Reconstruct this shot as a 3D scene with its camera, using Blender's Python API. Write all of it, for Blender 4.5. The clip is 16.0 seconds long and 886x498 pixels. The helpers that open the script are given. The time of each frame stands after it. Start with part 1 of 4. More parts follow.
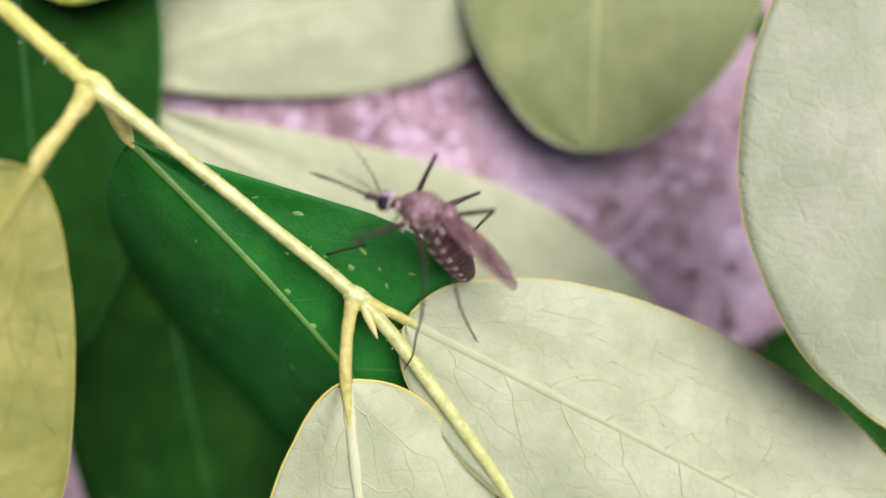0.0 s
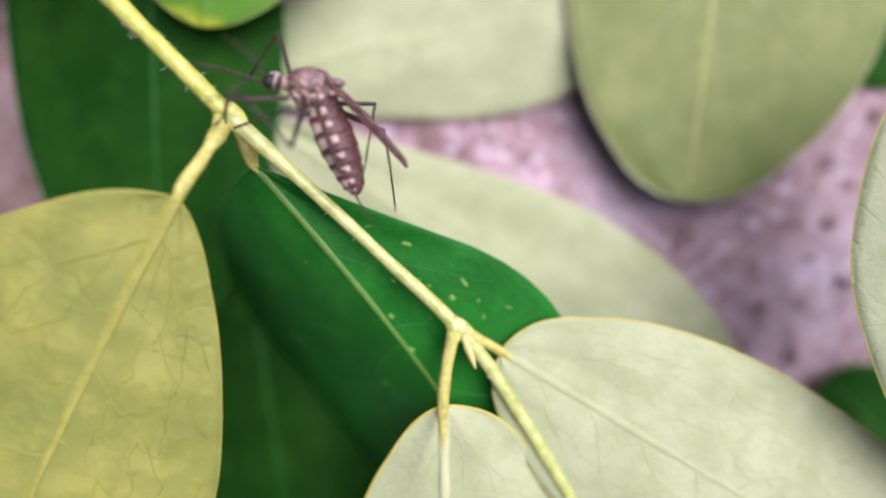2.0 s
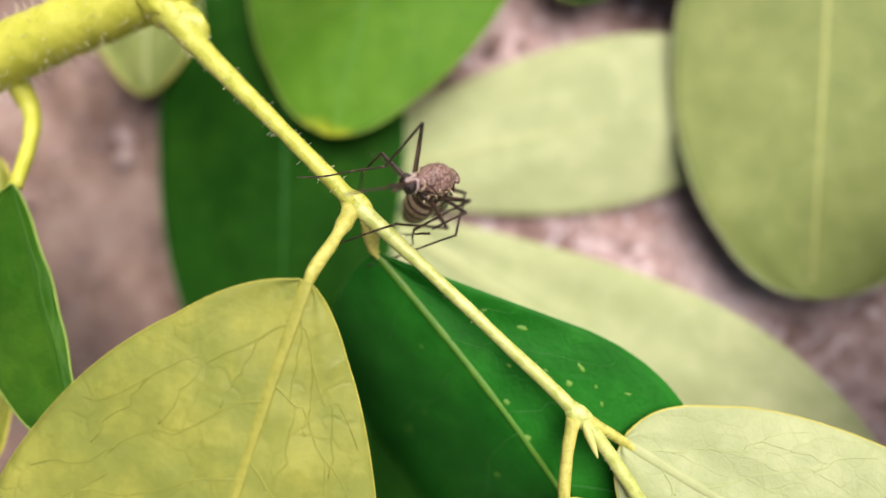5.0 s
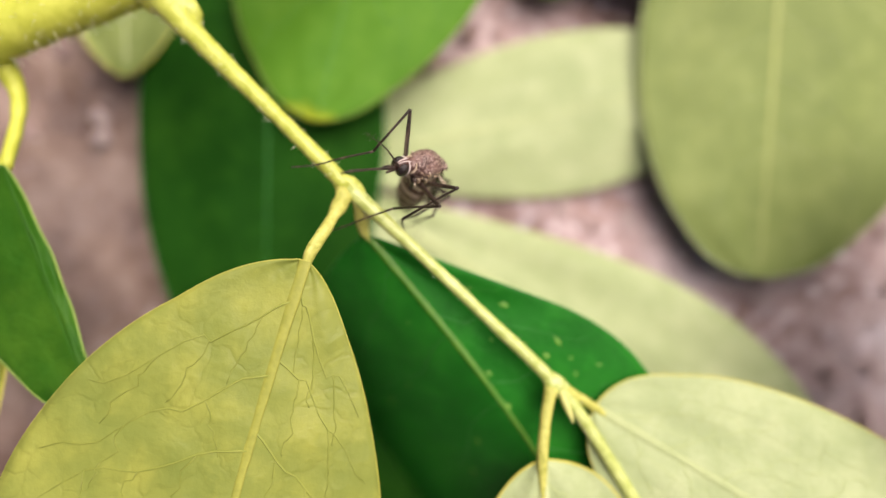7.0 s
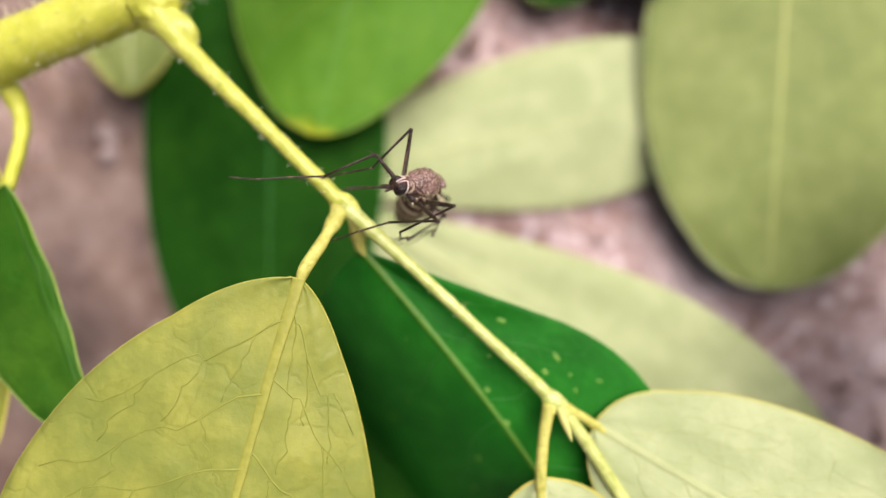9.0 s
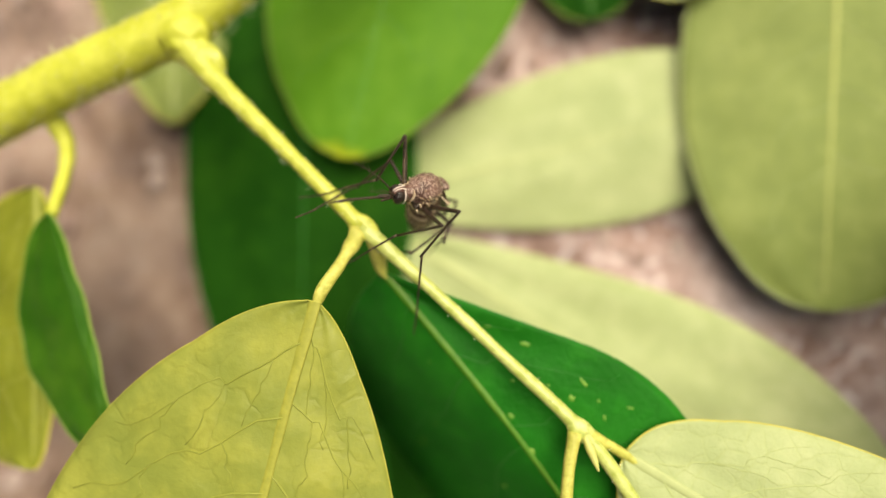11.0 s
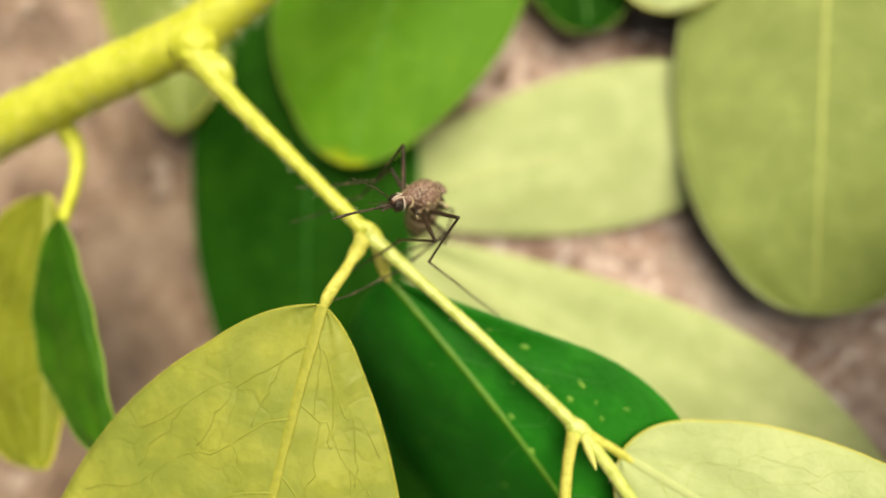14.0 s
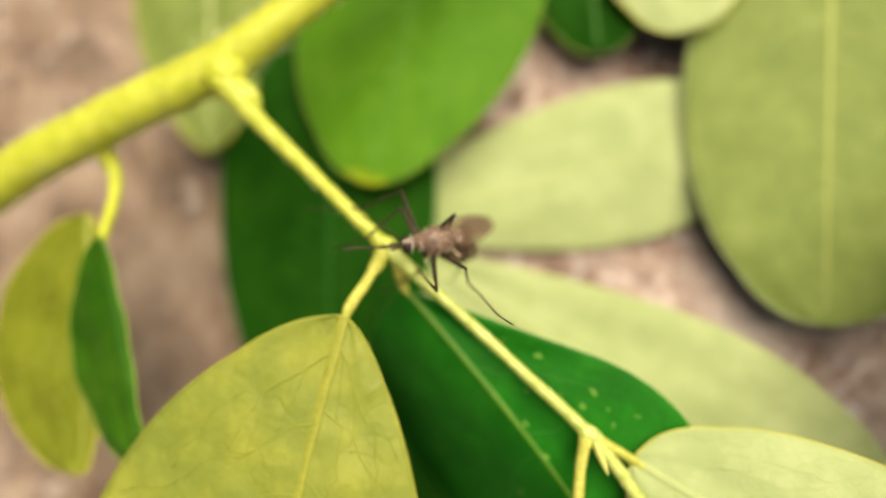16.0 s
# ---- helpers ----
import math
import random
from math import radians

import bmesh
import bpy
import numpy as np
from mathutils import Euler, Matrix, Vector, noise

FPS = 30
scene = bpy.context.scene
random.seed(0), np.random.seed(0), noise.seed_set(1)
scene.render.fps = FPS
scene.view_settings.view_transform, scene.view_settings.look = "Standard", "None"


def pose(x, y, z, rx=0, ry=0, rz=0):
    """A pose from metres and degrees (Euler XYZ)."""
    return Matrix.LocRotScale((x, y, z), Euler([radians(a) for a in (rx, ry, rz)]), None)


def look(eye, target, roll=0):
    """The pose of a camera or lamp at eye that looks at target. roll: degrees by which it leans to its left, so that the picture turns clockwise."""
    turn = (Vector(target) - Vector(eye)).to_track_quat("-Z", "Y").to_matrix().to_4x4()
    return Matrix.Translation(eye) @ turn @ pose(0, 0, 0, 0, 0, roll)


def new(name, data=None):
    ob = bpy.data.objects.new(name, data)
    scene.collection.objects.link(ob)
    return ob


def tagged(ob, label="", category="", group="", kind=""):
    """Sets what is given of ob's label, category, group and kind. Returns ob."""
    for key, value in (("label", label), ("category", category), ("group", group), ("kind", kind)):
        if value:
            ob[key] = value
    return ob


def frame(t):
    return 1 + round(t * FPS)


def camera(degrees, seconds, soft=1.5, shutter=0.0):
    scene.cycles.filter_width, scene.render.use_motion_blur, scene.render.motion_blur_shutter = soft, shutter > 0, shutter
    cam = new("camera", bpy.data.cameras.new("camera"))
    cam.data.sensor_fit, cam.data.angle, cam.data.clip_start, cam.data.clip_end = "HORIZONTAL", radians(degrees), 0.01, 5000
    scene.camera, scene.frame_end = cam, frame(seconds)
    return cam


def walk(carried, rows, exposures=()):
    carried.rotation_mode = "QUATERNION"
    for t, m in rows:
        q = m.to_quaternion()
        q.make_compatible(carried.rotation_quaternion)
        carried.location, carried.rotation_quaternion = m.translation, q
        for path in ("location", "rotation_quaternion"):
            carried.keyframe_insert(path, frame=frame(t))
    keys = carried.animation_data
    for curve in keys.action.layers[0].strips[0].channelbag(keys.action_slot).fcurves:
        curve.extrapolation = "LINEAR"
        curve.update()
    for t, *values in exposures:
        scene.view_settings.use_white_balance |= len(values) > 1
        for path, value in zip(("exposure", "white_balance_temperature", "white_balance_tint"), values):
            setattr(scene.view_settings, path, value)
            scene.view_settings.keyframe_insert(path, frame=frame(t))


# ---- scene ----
cam = camera(68.0, 16.0, soft=1.5, shutter=0.3)
cam.data.dof.use_dof = True
cam.data.dof.focus_distance = 0.0220
cam.data.dof.aperture_fstop = 16.0
PATH = [
    (0.0, pose(0.00591, -0.00159, 0.03199, -4.96, -3.42, -3.27)),
    (0.5, pose(0.00569, -0.00171, 0.03204, -4.62, -4.45, -3.54)),
    (1.0, pose(0.00569, -0.00163, 0.03212, -4.86, -3.86, -3.56)),
    (1.5, pose(0.00563, -0.00088, 0.03231, -4.18, -0.90, -2.15)),
    (2.0, pose(0.00297, 0.00087, 0.03258, -7.81, -1.48, 0.56)),
    (2.5, pose(-0.00110, 0.00051, 0.03257, -1.72, -10.48, 0.73)),
    (3.0, pose(-0.00169, 0.00035, 0.03290, -0.77, -7.65, 0.79)),
    (3.5, pose(0.00108, 0.00024, 0.03300, 1.70, 2.76, 0.08)),
    (4.0, pose(0.00213, -0.00002, 0.03208, 1.86, 6.88, -0.20)),
    (6.5, pose(-0.00021, 0.00009, 0.03464, 0.45, -0.19, 0.07)),
    (7.0, pose(0.00000, -0.00000, 0.03450, -0.00, 0.00, 0.00)),
    (7.5, pose(0.00011, -0.00009, 0.03432, -0.34, -0.32, 0.03)),
    (8.0, pose(-0.00007, -0.00007, 0.03409, -1.08, -1.73, 0.16)),
    (8.5, pose(-0.00008, 0.00005, 0.03403, -0.19, -1.62, 0.16)),
    (9.0, pose(0.00096, 0.00040, 0.03432, 0.42, 1.91, -0.42)),
    (9.5, pose(0.00170, 0.00051, 0.03383, 0.34, 4.36, -0.57)),
    (12.0, pose(0.00285, 0.00048, 0.03376, 2.95, 8.58, -0.90)),
    (12.5, pose(0.00268, 0.00048, 0.03364, 2.24, 8.17, -0.64)),
    (13.0, pose(0.00230, 0.00042, 0.03309, 2.10, 7.03, -0.53)),
    (13.5, pose(0.00255, 0.00028, 0.03433, 2.90, 7.66, -0.64)),
    (14.0, pose(0.00252, 0.00052, 0.03455, 2.40, 7.46, -0.76)),
    (14.5, pose(0.00251, 0.00025, 0.03476, 2.60, 7.45, -0.61)),
    (15.0, pose(0.00307, 0.00061, 0.03515, 3.11, 8.71, -0.84)),
    (15.5, pose(0.00284, 0.00039, 0.03556, 3.27, 7.73, -0.95)),
    (16.0, pose(0.00293, 0.00021, 0.03568, 4.09, 9.43, -1.01)),
]
walk(cam, PATH, exposures=[
    (0.0, 0.28, 5750, 38), (2.0, 0.32, 5750, 35), (2.5, 0.34, 5750, 32), (3.0, 0.35, 5850, 28), (3.5, 0.37, 6600, 18), (4.0, 0.36, 6700, 17),
    (6.5, 0.37, 6900, 16), (7.5, 0.37, 6700, 18), (8.5, 0.37, 6500, 22), (9.0, 0.38, 6700, 18), (9.5, 0.37, 6900, 15),
    (12.0, 0.36, 8700, -3), (16.0, 0.36, 8900, -4)])

# ---- light ----
MM = 0.001
SPRAY = pose(0, 0, 0.0105, 0, 0, 0)      # the branch's own frame, in which lengths are millimetres
TO_SUN = (SPRAY.to_3x3() @ Vector((0.33, 0.40, 0.855))).normalized()

world = bpy.data.worlds.new("sky")
scene.world = world
world.use_nodes = True
wn = world.node_tree.nodes
sky = wn.new("ShaderNodeTexSky")
sky.sky_type, sky.sun_disc = "NISHITA", False
sky.sun_elevation = math.asin(TO_SUN.z)
sky.sun_rotation = math.atan2(TO_SUN.x, TO_SUN.y)
sky.air_density, sky.dust_density, sky.ozone_density = 1.0, 7.0, 0.6
world.node_tree.links.new(sky.outputs[0], wn["Background"].inputs[0])
wn["Background"].inputs[1].default_value = 0.040
sun = new("sun", bpy.data.lights.new("sun", "SUN"))
sun.data.energy, sun.data.angle, sun.data.color = 4.15, radians(60), (1.0, 0.97, 0.93)
sun.matrix_world = look(TO_SUN * 3, (0, 0, 0))


# ---- materials ----
def material(name, rough=0.6, spec=0.5):
    m = bpy.data.materials.new(name)
    m.use_nodes = True
    b = m.node_tree.nodes["Principled BSDF"]
    b.inputs["Roughness"].default_value = rough
    b.inputs["Specular IOR Level"].default_value = spec
    return m, m.node_tree.nodes, m.node_tree.links, b


def noise_tex(n, l, vec, scale, detail=4.0, rough=0.6):
    t = n.new("ShaderNodeTexNoise")
    t.inputs["Scale"].default_value = scale
    t.inputs["Detail"].default_value = detail
    t.inputs["Roughness"].default_value = rough
    l.new(vec, t.inputs["Vector"])
    return t.outputs["Fac"]


def ramp(n, l, fac, stops):
    r = n.new("ShaderNodeValToRGB")
    while len(r.color_ramp.elements) < len(stops):
        r.color_ramp.elements.new(0.5)
    for e, (p, c) in zip(r.color_ramp.elements, stops):
        e.position, e.color = p, (*c, 1) if len(c) == 3 else c
    l.new(fac, r.inputs[0])
    return r.outputs[0]


def mix(n, l, fac, a, b, blend="MIX"):
    x = n.new("ShaderNodeMix")
    x.data_type, x.blend_type = "RGBA", blend
    for sock, val in ((0, fac), (6, a), (7, b)):
        if hasattr(val, "is_linked"):
            l.new(val, x.inputs[sock])
        else:
            x.inputs[sock].default_value = val if sock == 0 else (*val, 1)
    return x.outputs[2]


def maths(n, l, op, a, b=0.0):
    x = n.new("ShaderNodeMath")
    x.operation = op
    for k, val in enumerate((a, b)):
        if hasattr(val, "is_linked"):
            l.new(val, x.inputs[k])
        else:
            x.inputs[k].default_value = val
    return x.outputs[0]


def leaf_material(name, dark, mid, light, vein, spots, rough, spec, through_light, net=1.0, tip=0.0, quilt=0.0):
    """A leaf face: mottled blade, a fine net of veins as relief and tint, light shining through."""
    m, n, l, b = material(name, rough, spec)
    uv = n.new("ShaderNodeUVMap").outputs[0]          # millimetres along and across the blade
    big = noise_tex(n, l, uv, 0.22, 3.0)
    fine = noise_tex(n, l, uv, 3.0, 5.0)
    col = ramp(n, l, big, [(0.30, dark), (0.52, mid), (0.75, light)])
    col = mix(n, l, maths(n, l, "MULTIPLY", fine, 0.3), col, mid)
    patch = noise_tex(n, l, uv, 0.75, 5.0, 0.65)
    col = mix(n, l, ramp(n, l, patch, [(0.36, (0.55, 0.55, 0.55)), (0.56, (0, 0, 0))]), col, dark)
    col = mix(n, l, ramp(n, l, patch, [(0.54, (0, 0, 0)), (0.72, (0.5, 0.5, 0.5))]), col, light)
    vor = n.new("ShaderNodeTexVoronoi")
    vor.feature = "DISTANCE_TO_EDGE"
    vor.inputs["Scale"].default_value = 0.6 if quilt else 0.85
    warp = n.new("ShaderNodeVectorMath")
    warp.operation = "ADD"
    wob = n.new("ShaderNodeTexNoise")
    wob.inputs["Scale"].default_value = 0.55
    wob.inputs["Detail"].default_value = 3.0 if quilt else 4.0
    l.new(uv, wob.inputs["Vector"])
    l.new(uv, warp.inputs[0])
    stray = n.new("ShaderNodeVectorMath")
    stray.operation = "SCALE"
    stray.inputs["Scale"].default_value = 2.4 if quilt else 1.0
    l.new(wob.outputs["Color"], stray.inputs[0])
    l.new(stray.outputs[0], warp.inputs[1])
    l.new(warp.outputs[0], vor.inputs["Vector"])
    line = ramp(n, l, vor.outputs["Distance"], [(0.0, (1, 1, 1)), (0.075 if quilt else 0.04, (0, 0, 0))])
    if quilt:                                          # the net shows in places only
        line = maths(n, l, "MULTIPLY", line, ramp(n, l, noise_tex(n, l, uv, 0.5, 3.0), [(0.40, (0.1, 0.1, 0.1)), (0.62, (0.9, 0.9, 0.9))]))
    vor2 = n.new("ShaderNodeTexVoronoi")
    vor2.feature = "DISTANCE_TO_EDGE"
    vor2.inputs["Scale"].default_value = 3.4
    l.new(warp.outputs[0], vor2.inputs["Vector"])
    line2 = ramp(n, l, vor2.outputs["Distance"], [(0.0, (1, 1, 1)), (0.09, (0, 0, 0))])
    col = mix(n, l, maths(n, l, "MULTIPLY", line, (0.45 if quilt else 0.30) * net), col, vein)
    col = mix(n, l, maths(n, l, "MULTIPLY", line2, (0.07 if quilt else 0.16) * net), col, vein)
    if tip:                                            # a yellowed patch at the blade's end
        sx = n.new("ShaderNodeSeparateXYZ")
        l.new(uv, sx.inputs[0])
        wobble = maths(n, l, "ADD", sx.outputs[0], maths(n, l, "MULTIPLY", noise_tex(n, l, uv, 0.7, 3.0), 2.2))
        rng = n.new("ShaderNodeMapRange")
        rng.inputs["From Min"].default_value, rng.inputs["From Max"].default_value = tip, tip + 0.9
        l.new(wobble, rng.inputs["Value"])
        col = mix(n, l, maths(n, l, "MULTIPLY", rng.outputs[0], 0.85), col, spots)
    l.new(col, b.inputs["Base Color"])
    rg = n.new("ShaderNodeMapRange")
    rg.inputs["To Min"].default_value, rg.inputs["To Max"].default_value = rough - 0.08, rough + 0.1
    l.new(fine, rg.inputs["Value"])
    l.new(rg.outputs[0], b.inputs["Roughness"])
    h = maths(n, l, "ADD", maths(n, l, "MULTIPLY", line, -0.5 * net), maths(n, l, "MULTIPLY", line2, (-0.06 if quilt else -0.25) * net))
    h = maths(n, l, "ADD", h, maths(n, l, "MULTIPLY", fine, 0.22 if quilt else 0.5))
    h = maths(n, l, "ADD", h, maths(n, l, "MULTIPLY", patch, 0.9 if quilt else 1.1))
    if quilt:                                          # the blade swells a little between its veins
        pad = n.new("ShaderNodeTexVoronoi")
        pad.feature = "SMOOTH_F1"
        pad.inputs["Scale"].default_value = 0.6
        l.new(warp.outputs[0], pad.inputs["Vector"])
        h = maths(n, l, "ADD", h, maths(n, l, "MULTIPLY", pad.outputs["Distance"], -3.0 * quilt))
    bump = n.new("ShaderNodeBump")
    bump.inputs["Strength"].default_value = 0.65
    bump.inputs["Distance"].default_value = 0.00007
    l.new(h, bump.inputs["Height"])
    l.new(bump.outputs[0], b.inputs["Normal"])
    tr = n.new("ShaderNodeBsdfTranslucent")
    l.new(mix(n, l, 0.6, col, light), tr.inputs["Color"])
    ms = n.new("ShaderNodeMixShader")
    ms.inputs[0].default_value = through_light
    l.new(b.outputs[0], ms.inputs[1])
    l.new(tr.outputs[0], ms.inputs[2])
    l.new(ms.outputs[0], n["Material Output"].inputs["Surface"])
    return m


PALE = leaf_material("leaf_underside", (0.355, 0.425, 0.20), (0.46, 0.525, 0.27), (0.54, 0.595, 0.33),
                     (0.36, 0.41, 0.12), (0.5, 0.4, 0.1), 0.55, 0.25, 0.16, 0.45)
OLIVE = leaf_material("leaf_underside_yellow", (0.205, 0.25, 0.050), (0.30, 0.325, 0.063), (0.405, 0.405, 0.078),
                      (0.15, 0.175, 0.022), (0.5, 0.4, 0.1), 0.46, 0.35, 0.16, 0.6, quilt=1.0)
FADED = leaf_material("leaf_underside_faded", (0.31, 0.375, 0.18), (0.385, 0.45, 0.235), (0.47, 0.525, 0.30),
                      (0.30, 0.35, 0.10), (0.5, 0.4, 0.1), 0.55, 0.25, 0.16, 0.45)
# the yellow underside again, with the leaflet's shade put into a darker colour
OLIVE_SHADED = leaf_material("leaf_underside_shaded", (0.15, 0.18, 0.016), (0.21, 0.235, 0.024), (0.28, 0.30, 0.035),
                     (0.14, 0.15, 0.02), (0.5, 0.4, 0.1), 0.5, 0.3, 0.12, 0.8)
MATURE = leaf_material("leaf_underside_mature", (0.17, 0.225, 0.058), (0.228, 0.288, 0.080), (0.305, 0.36, 0.118),
                       (0.30, 0.35, 0.09), (0.5, 0.4, 0.1), 0.55, 0.25, 0.16, 0.45)
GREEN = leaf_material("leaf_upper_dark", (0.007, 0.046, 0.004), (0.012, 0.065, 0.006), (0.025, 0.098, 0.009),
                      (0.02, 0.12, 0.012), (0.42, 0.55, 0.05), 0.6, 0.03, 0.08, 0.3)
MIDGREEN = leaf_material("leaf_upper_green", (0.016, 0.080, 0.005), (0.030, 0.110, 0.008), (0.060, 0.155, 0.013),
                         (0.03, 0.15, 0.015), (0.26, 0.42, 0.05), 0.45, 0.09, 0.10, 0.3)
SPECKED = leaf_material("leaf_upper_specked", (0.006, 0.100, 0.008), (0.010, 0.145, 0.012), (0.020, 0.195, 0.017),
                        (0.015, 0.13, 0.012), (0.26, 0.42, 0.05), 0.45, 0.07, 0.06, 0.3)
FRESH = leaf_material("leaf_upper_fresh", (0.068, 0.19, 0.012), (0.09, 0.23, 0.018), (0.135, 0.29, 0.03),
                      (0.08, 0.26, 0.02), (0.48, 0.50, 0.03), 0.5, 0.1, 0.14, 0.3, tip=144.0)


def plain(name, a, b_, scale, rough, spec=0.4, bump_depth=0.00003, through_light=0.0, scars=0.0):
    """Two tones mottled at millimetre size, with fine relief."""
    m, n, l, b = material(name, rough, spec)
    co = n.new("ShaderNodeTexCoord").outputs["Object"]
    f = noise_tex(n, l, co, scale * 1000, 5.0)
    g = noise_tex(n, l, co, scale * 180, 3.0)
    c = mix(n, l, ramp(n, l, f, [(0.35, (0, 0, 0)), (0.68, (1, 1, 1))]), a, b_)
    c = mix(n, l, maths(n, l, "MULTIPLY", g, 0.4), c, b_)
    if scars:                                          # small dark pores and paler corky flecks
        pores = noise_tex(n, l, co, 5200, 2.0, 0.5)
        c = mix(n, l, ramp(n, l, pores, [(0.30, (scars, scars, scars)), (0.42, (0, 0, 0))]), c, tuple(x * 0.45 for x in a))
        c = mix(n, l, ramp(n, l, pores, [(0.60, (0, 0, 0)), (0.70, (scars, scars, scars))]), c, tuple(min(0.8, x * 1.2 + 0.06) for x in b_))
    l.new(c, b.inputs["Base Color"])
    bump = n.new("ShaderNodeBump")
    bump.inputs["Strength"].default_value = 0.5
    bump.inputs["Distance"].default_value = bump_depth
    l.new(f, bump.inputs["Height"])
    l.new(bump.outputs[0], b.inputs["Normal"])
    if through_light:
        b.inputs["Subsurface Weight"].default_value = through_light
        b.inputs["Subsurface Radius"].default_value = (0.0006, 0.0005, 0.0001)
    return m


STEM = plain("young_stem", (0.40, 0.43, 0.038), (0.56, 0.575, 0.085), 1.6, 0.5, 0.4, 0.00009)
TWIG = plain("twig_skin", (0.31, 0.37, 0.06), (0.57, 0.62, 0.21), 2.2, 0.33, 0.6, 0.00008, scars=0.2)
SHOOT = plain("shoot_skin", (0.35, 0.39, 0.04), (0.58, 0.60, 0.12), 2.2, 0.36, 0.55, 0.00008, scars=0.2)
PETIOLE = plain("petiole_skin", (0.35, 0.35, 0.06), (0.56, 0.54, 0.135), 2.6, 0.5, 0.4, 0.00009, scars=0.25)
RIB_PALE = plain("rib_pale", (0.44, 0.49, 0.23), (0.52, 0.565, 0.285), 1.5, 0.5, 0.4)
RIB_DIM = plain("rib_dim", (0.33, 0.385, 0.175), (0.41, 0.46, 0.225), 1.5, 0.55, 0.25)
RIB_YELLOW = plain("rib_yellow", (0.235, 0.25, 0.040), (0.35, 0.345, 0.062), 2.6, 0.5, 0.4)
RIB_GREEN = plain("rib_green", (0.045, 0.19, 0.018), (0.09, 0.25, 0.03), 1.5, 0.42, 0.4)
RIB_DARK = plain("rib_dark", (0.050, 0.172, 0.012), (0.098, 0.225, 0.02), 1.8, 0.42, 0.4)
VEIN_GREEN = plain("vein_green", (0.012, 0.13, 0.012), (0.02, 0.17, 0.018), 1.5, 0.42, 0.4)
VEIN_OLIVE = plain("vein_olive", (0.22, 0.25, 0.04), (0.28, 0.30, 0.055), 1.5, 0.5, 0.4)
RIB_SOFT = plain("rib_soft", (0.36, 0.395, 0.115), (0.42, 0.45, 0.15), 1.5, 0.5, 0.4)
VEIN_SOFT = plain("vein_soft", (0.28, 0.345, 0.13), (0.33, 0.39, 0.16), 1.5, 0.5, 0.4)
VEIN_DIM = plain("vein_dim", (0.37, 0.43, 0.185), (0.43, 0.49, 0.225), 1.5, 0.55, 0.25)
VEIN_PALE = plain("vein_pale", (0.43, 0.49, 0.235), (0.50, 0.56, 0.295), 1.5, 0.5, 0.4)
MARGIN = plain("leaf_margin", (0.50, 0.46, 0.06), (0.60, 0.55, 0.12), 1.5, 0.5, 0.4)
MARGIN_PALE = plain("leaf_margin_pale", (0.46, 0.54, 0.24), (0.54, 0.60, 0.30), 1.5, 0.5, 0.4)
MARGIN_GREEN = plain("leaf_margin_green", (0.16, 0.28, 0.04), (0.24, 0.34, 0.06), 1.5, 0.5, 0.4)
SPECK = plain("blister_skin", (0.05, 0.20, 0.02), (0.19, 0.34, 0.045), 4.5, 0.5)
HAIR = plain("plant_hair", (0.75, 0.74, 0.5), (0.82, 0.8, 0.6), 1.5, 0.5, 0.4)
BUD = plain("bud_scale", (0.48, 0.48, 0.14), (0.58, 0.57, 0.2), 2.0, 0.55)


# ---- building helpers ----
def mm(p):
    return Vector(p) * MM


def part(name, bm, mats, parent=None, label="", at=(0, 0, 0), smooth=True):
    """Links a bmesh, in millimetres, as one mesh object under a thing or part."""
    me = bpy.data.meshes.new(name)
    bmesh.ops.scale(bm, vec=(MM, MM, MM), verts=bm.verts)
    bm.to_mesh(me)
    bm.free()
    for mt in (mats if isinstance(mats, (list, tuple)) else (mats,)):
        me.materials.append(mt)
    if smooth:
        me.polygons.foreach_set("use_smooth", [True] * len(me.polygons))
    ob = new(name, me)
    ob.parent = parent
    ob.location = mm(at)
    if label:
        tagged(ob, label)
    return ob


def tube(bm, pts, radii, seg=8, lump=0.0, cap=True):
    """A tapered round limb along a line of points."""
    pts = [Vector(p) for p in pts]
    rings = []
    up = Vector((0.13, 0.21, 0.97))
    for i, p in enumerate(pts):
        d = (pts[min(i + 1, len(pts) - 1)] - pts[max(i - 1, 0)]).normalized()
        a = d.cross(up)
        if a.length < 1e-3:
            a = d.cross(Vector((1, 0, 0)))
        a.normalize()
        c = a.cross(d)
        r = radii[i] if hasattr(radii, "__len__") else radii
        ring = []
        for k in range(seg):
            an = 2 * math.pi * k / seg
            q = math.cos(an) * a + math.sin(an) * c
            rr = r * (1 + lump * noise.noise(p * 1.7 + q * 0.8))
            ring.append(bm.verts.new(p + q * rr))
        rings.append(ring)
    for r0, r1 in zip(rings, rings[1:]):
        for k in range(seg):
            bm.faces.new((r0[k], r0[(k + 1) % seg], r1[(k + 1) % seg], r1[k]))
    if cap:
        bm.faces.new(rings[0][::-1])
        bm.faces.new(rings[-1])


def curve(pts, steps=8):
    """Points along a smooth line through the given ones (Catmull-Rom)."""
    p = [Vector(q) for q in pts]
    p = [2 * p[0] - p[1]] + p + [2 * p[-1] - p[-2]]
    out = []
    for i in range(1, len(p) - 2):
        for k in range(steps):
            t = k / steps
            out.append(0.5 * (2 * p[i] + (p[i + 1] - p[i - 1]) * t + (2 * p[i - 1] - 5 * p[i] + 4 * p[i + 1] - p[i + 2]) * t * t
                              + (3 * p[i] - p[i - 1] - 3 * p[i + 1] + p[i + 2]) * t ** 3))
    return out + [p[-2]]


def blend(values, count):
    """count values spread evenly over a short list."""
    return list(np.interp(np.linspace(0, 1, count), np.linspace(0, 1, len(values)), values))


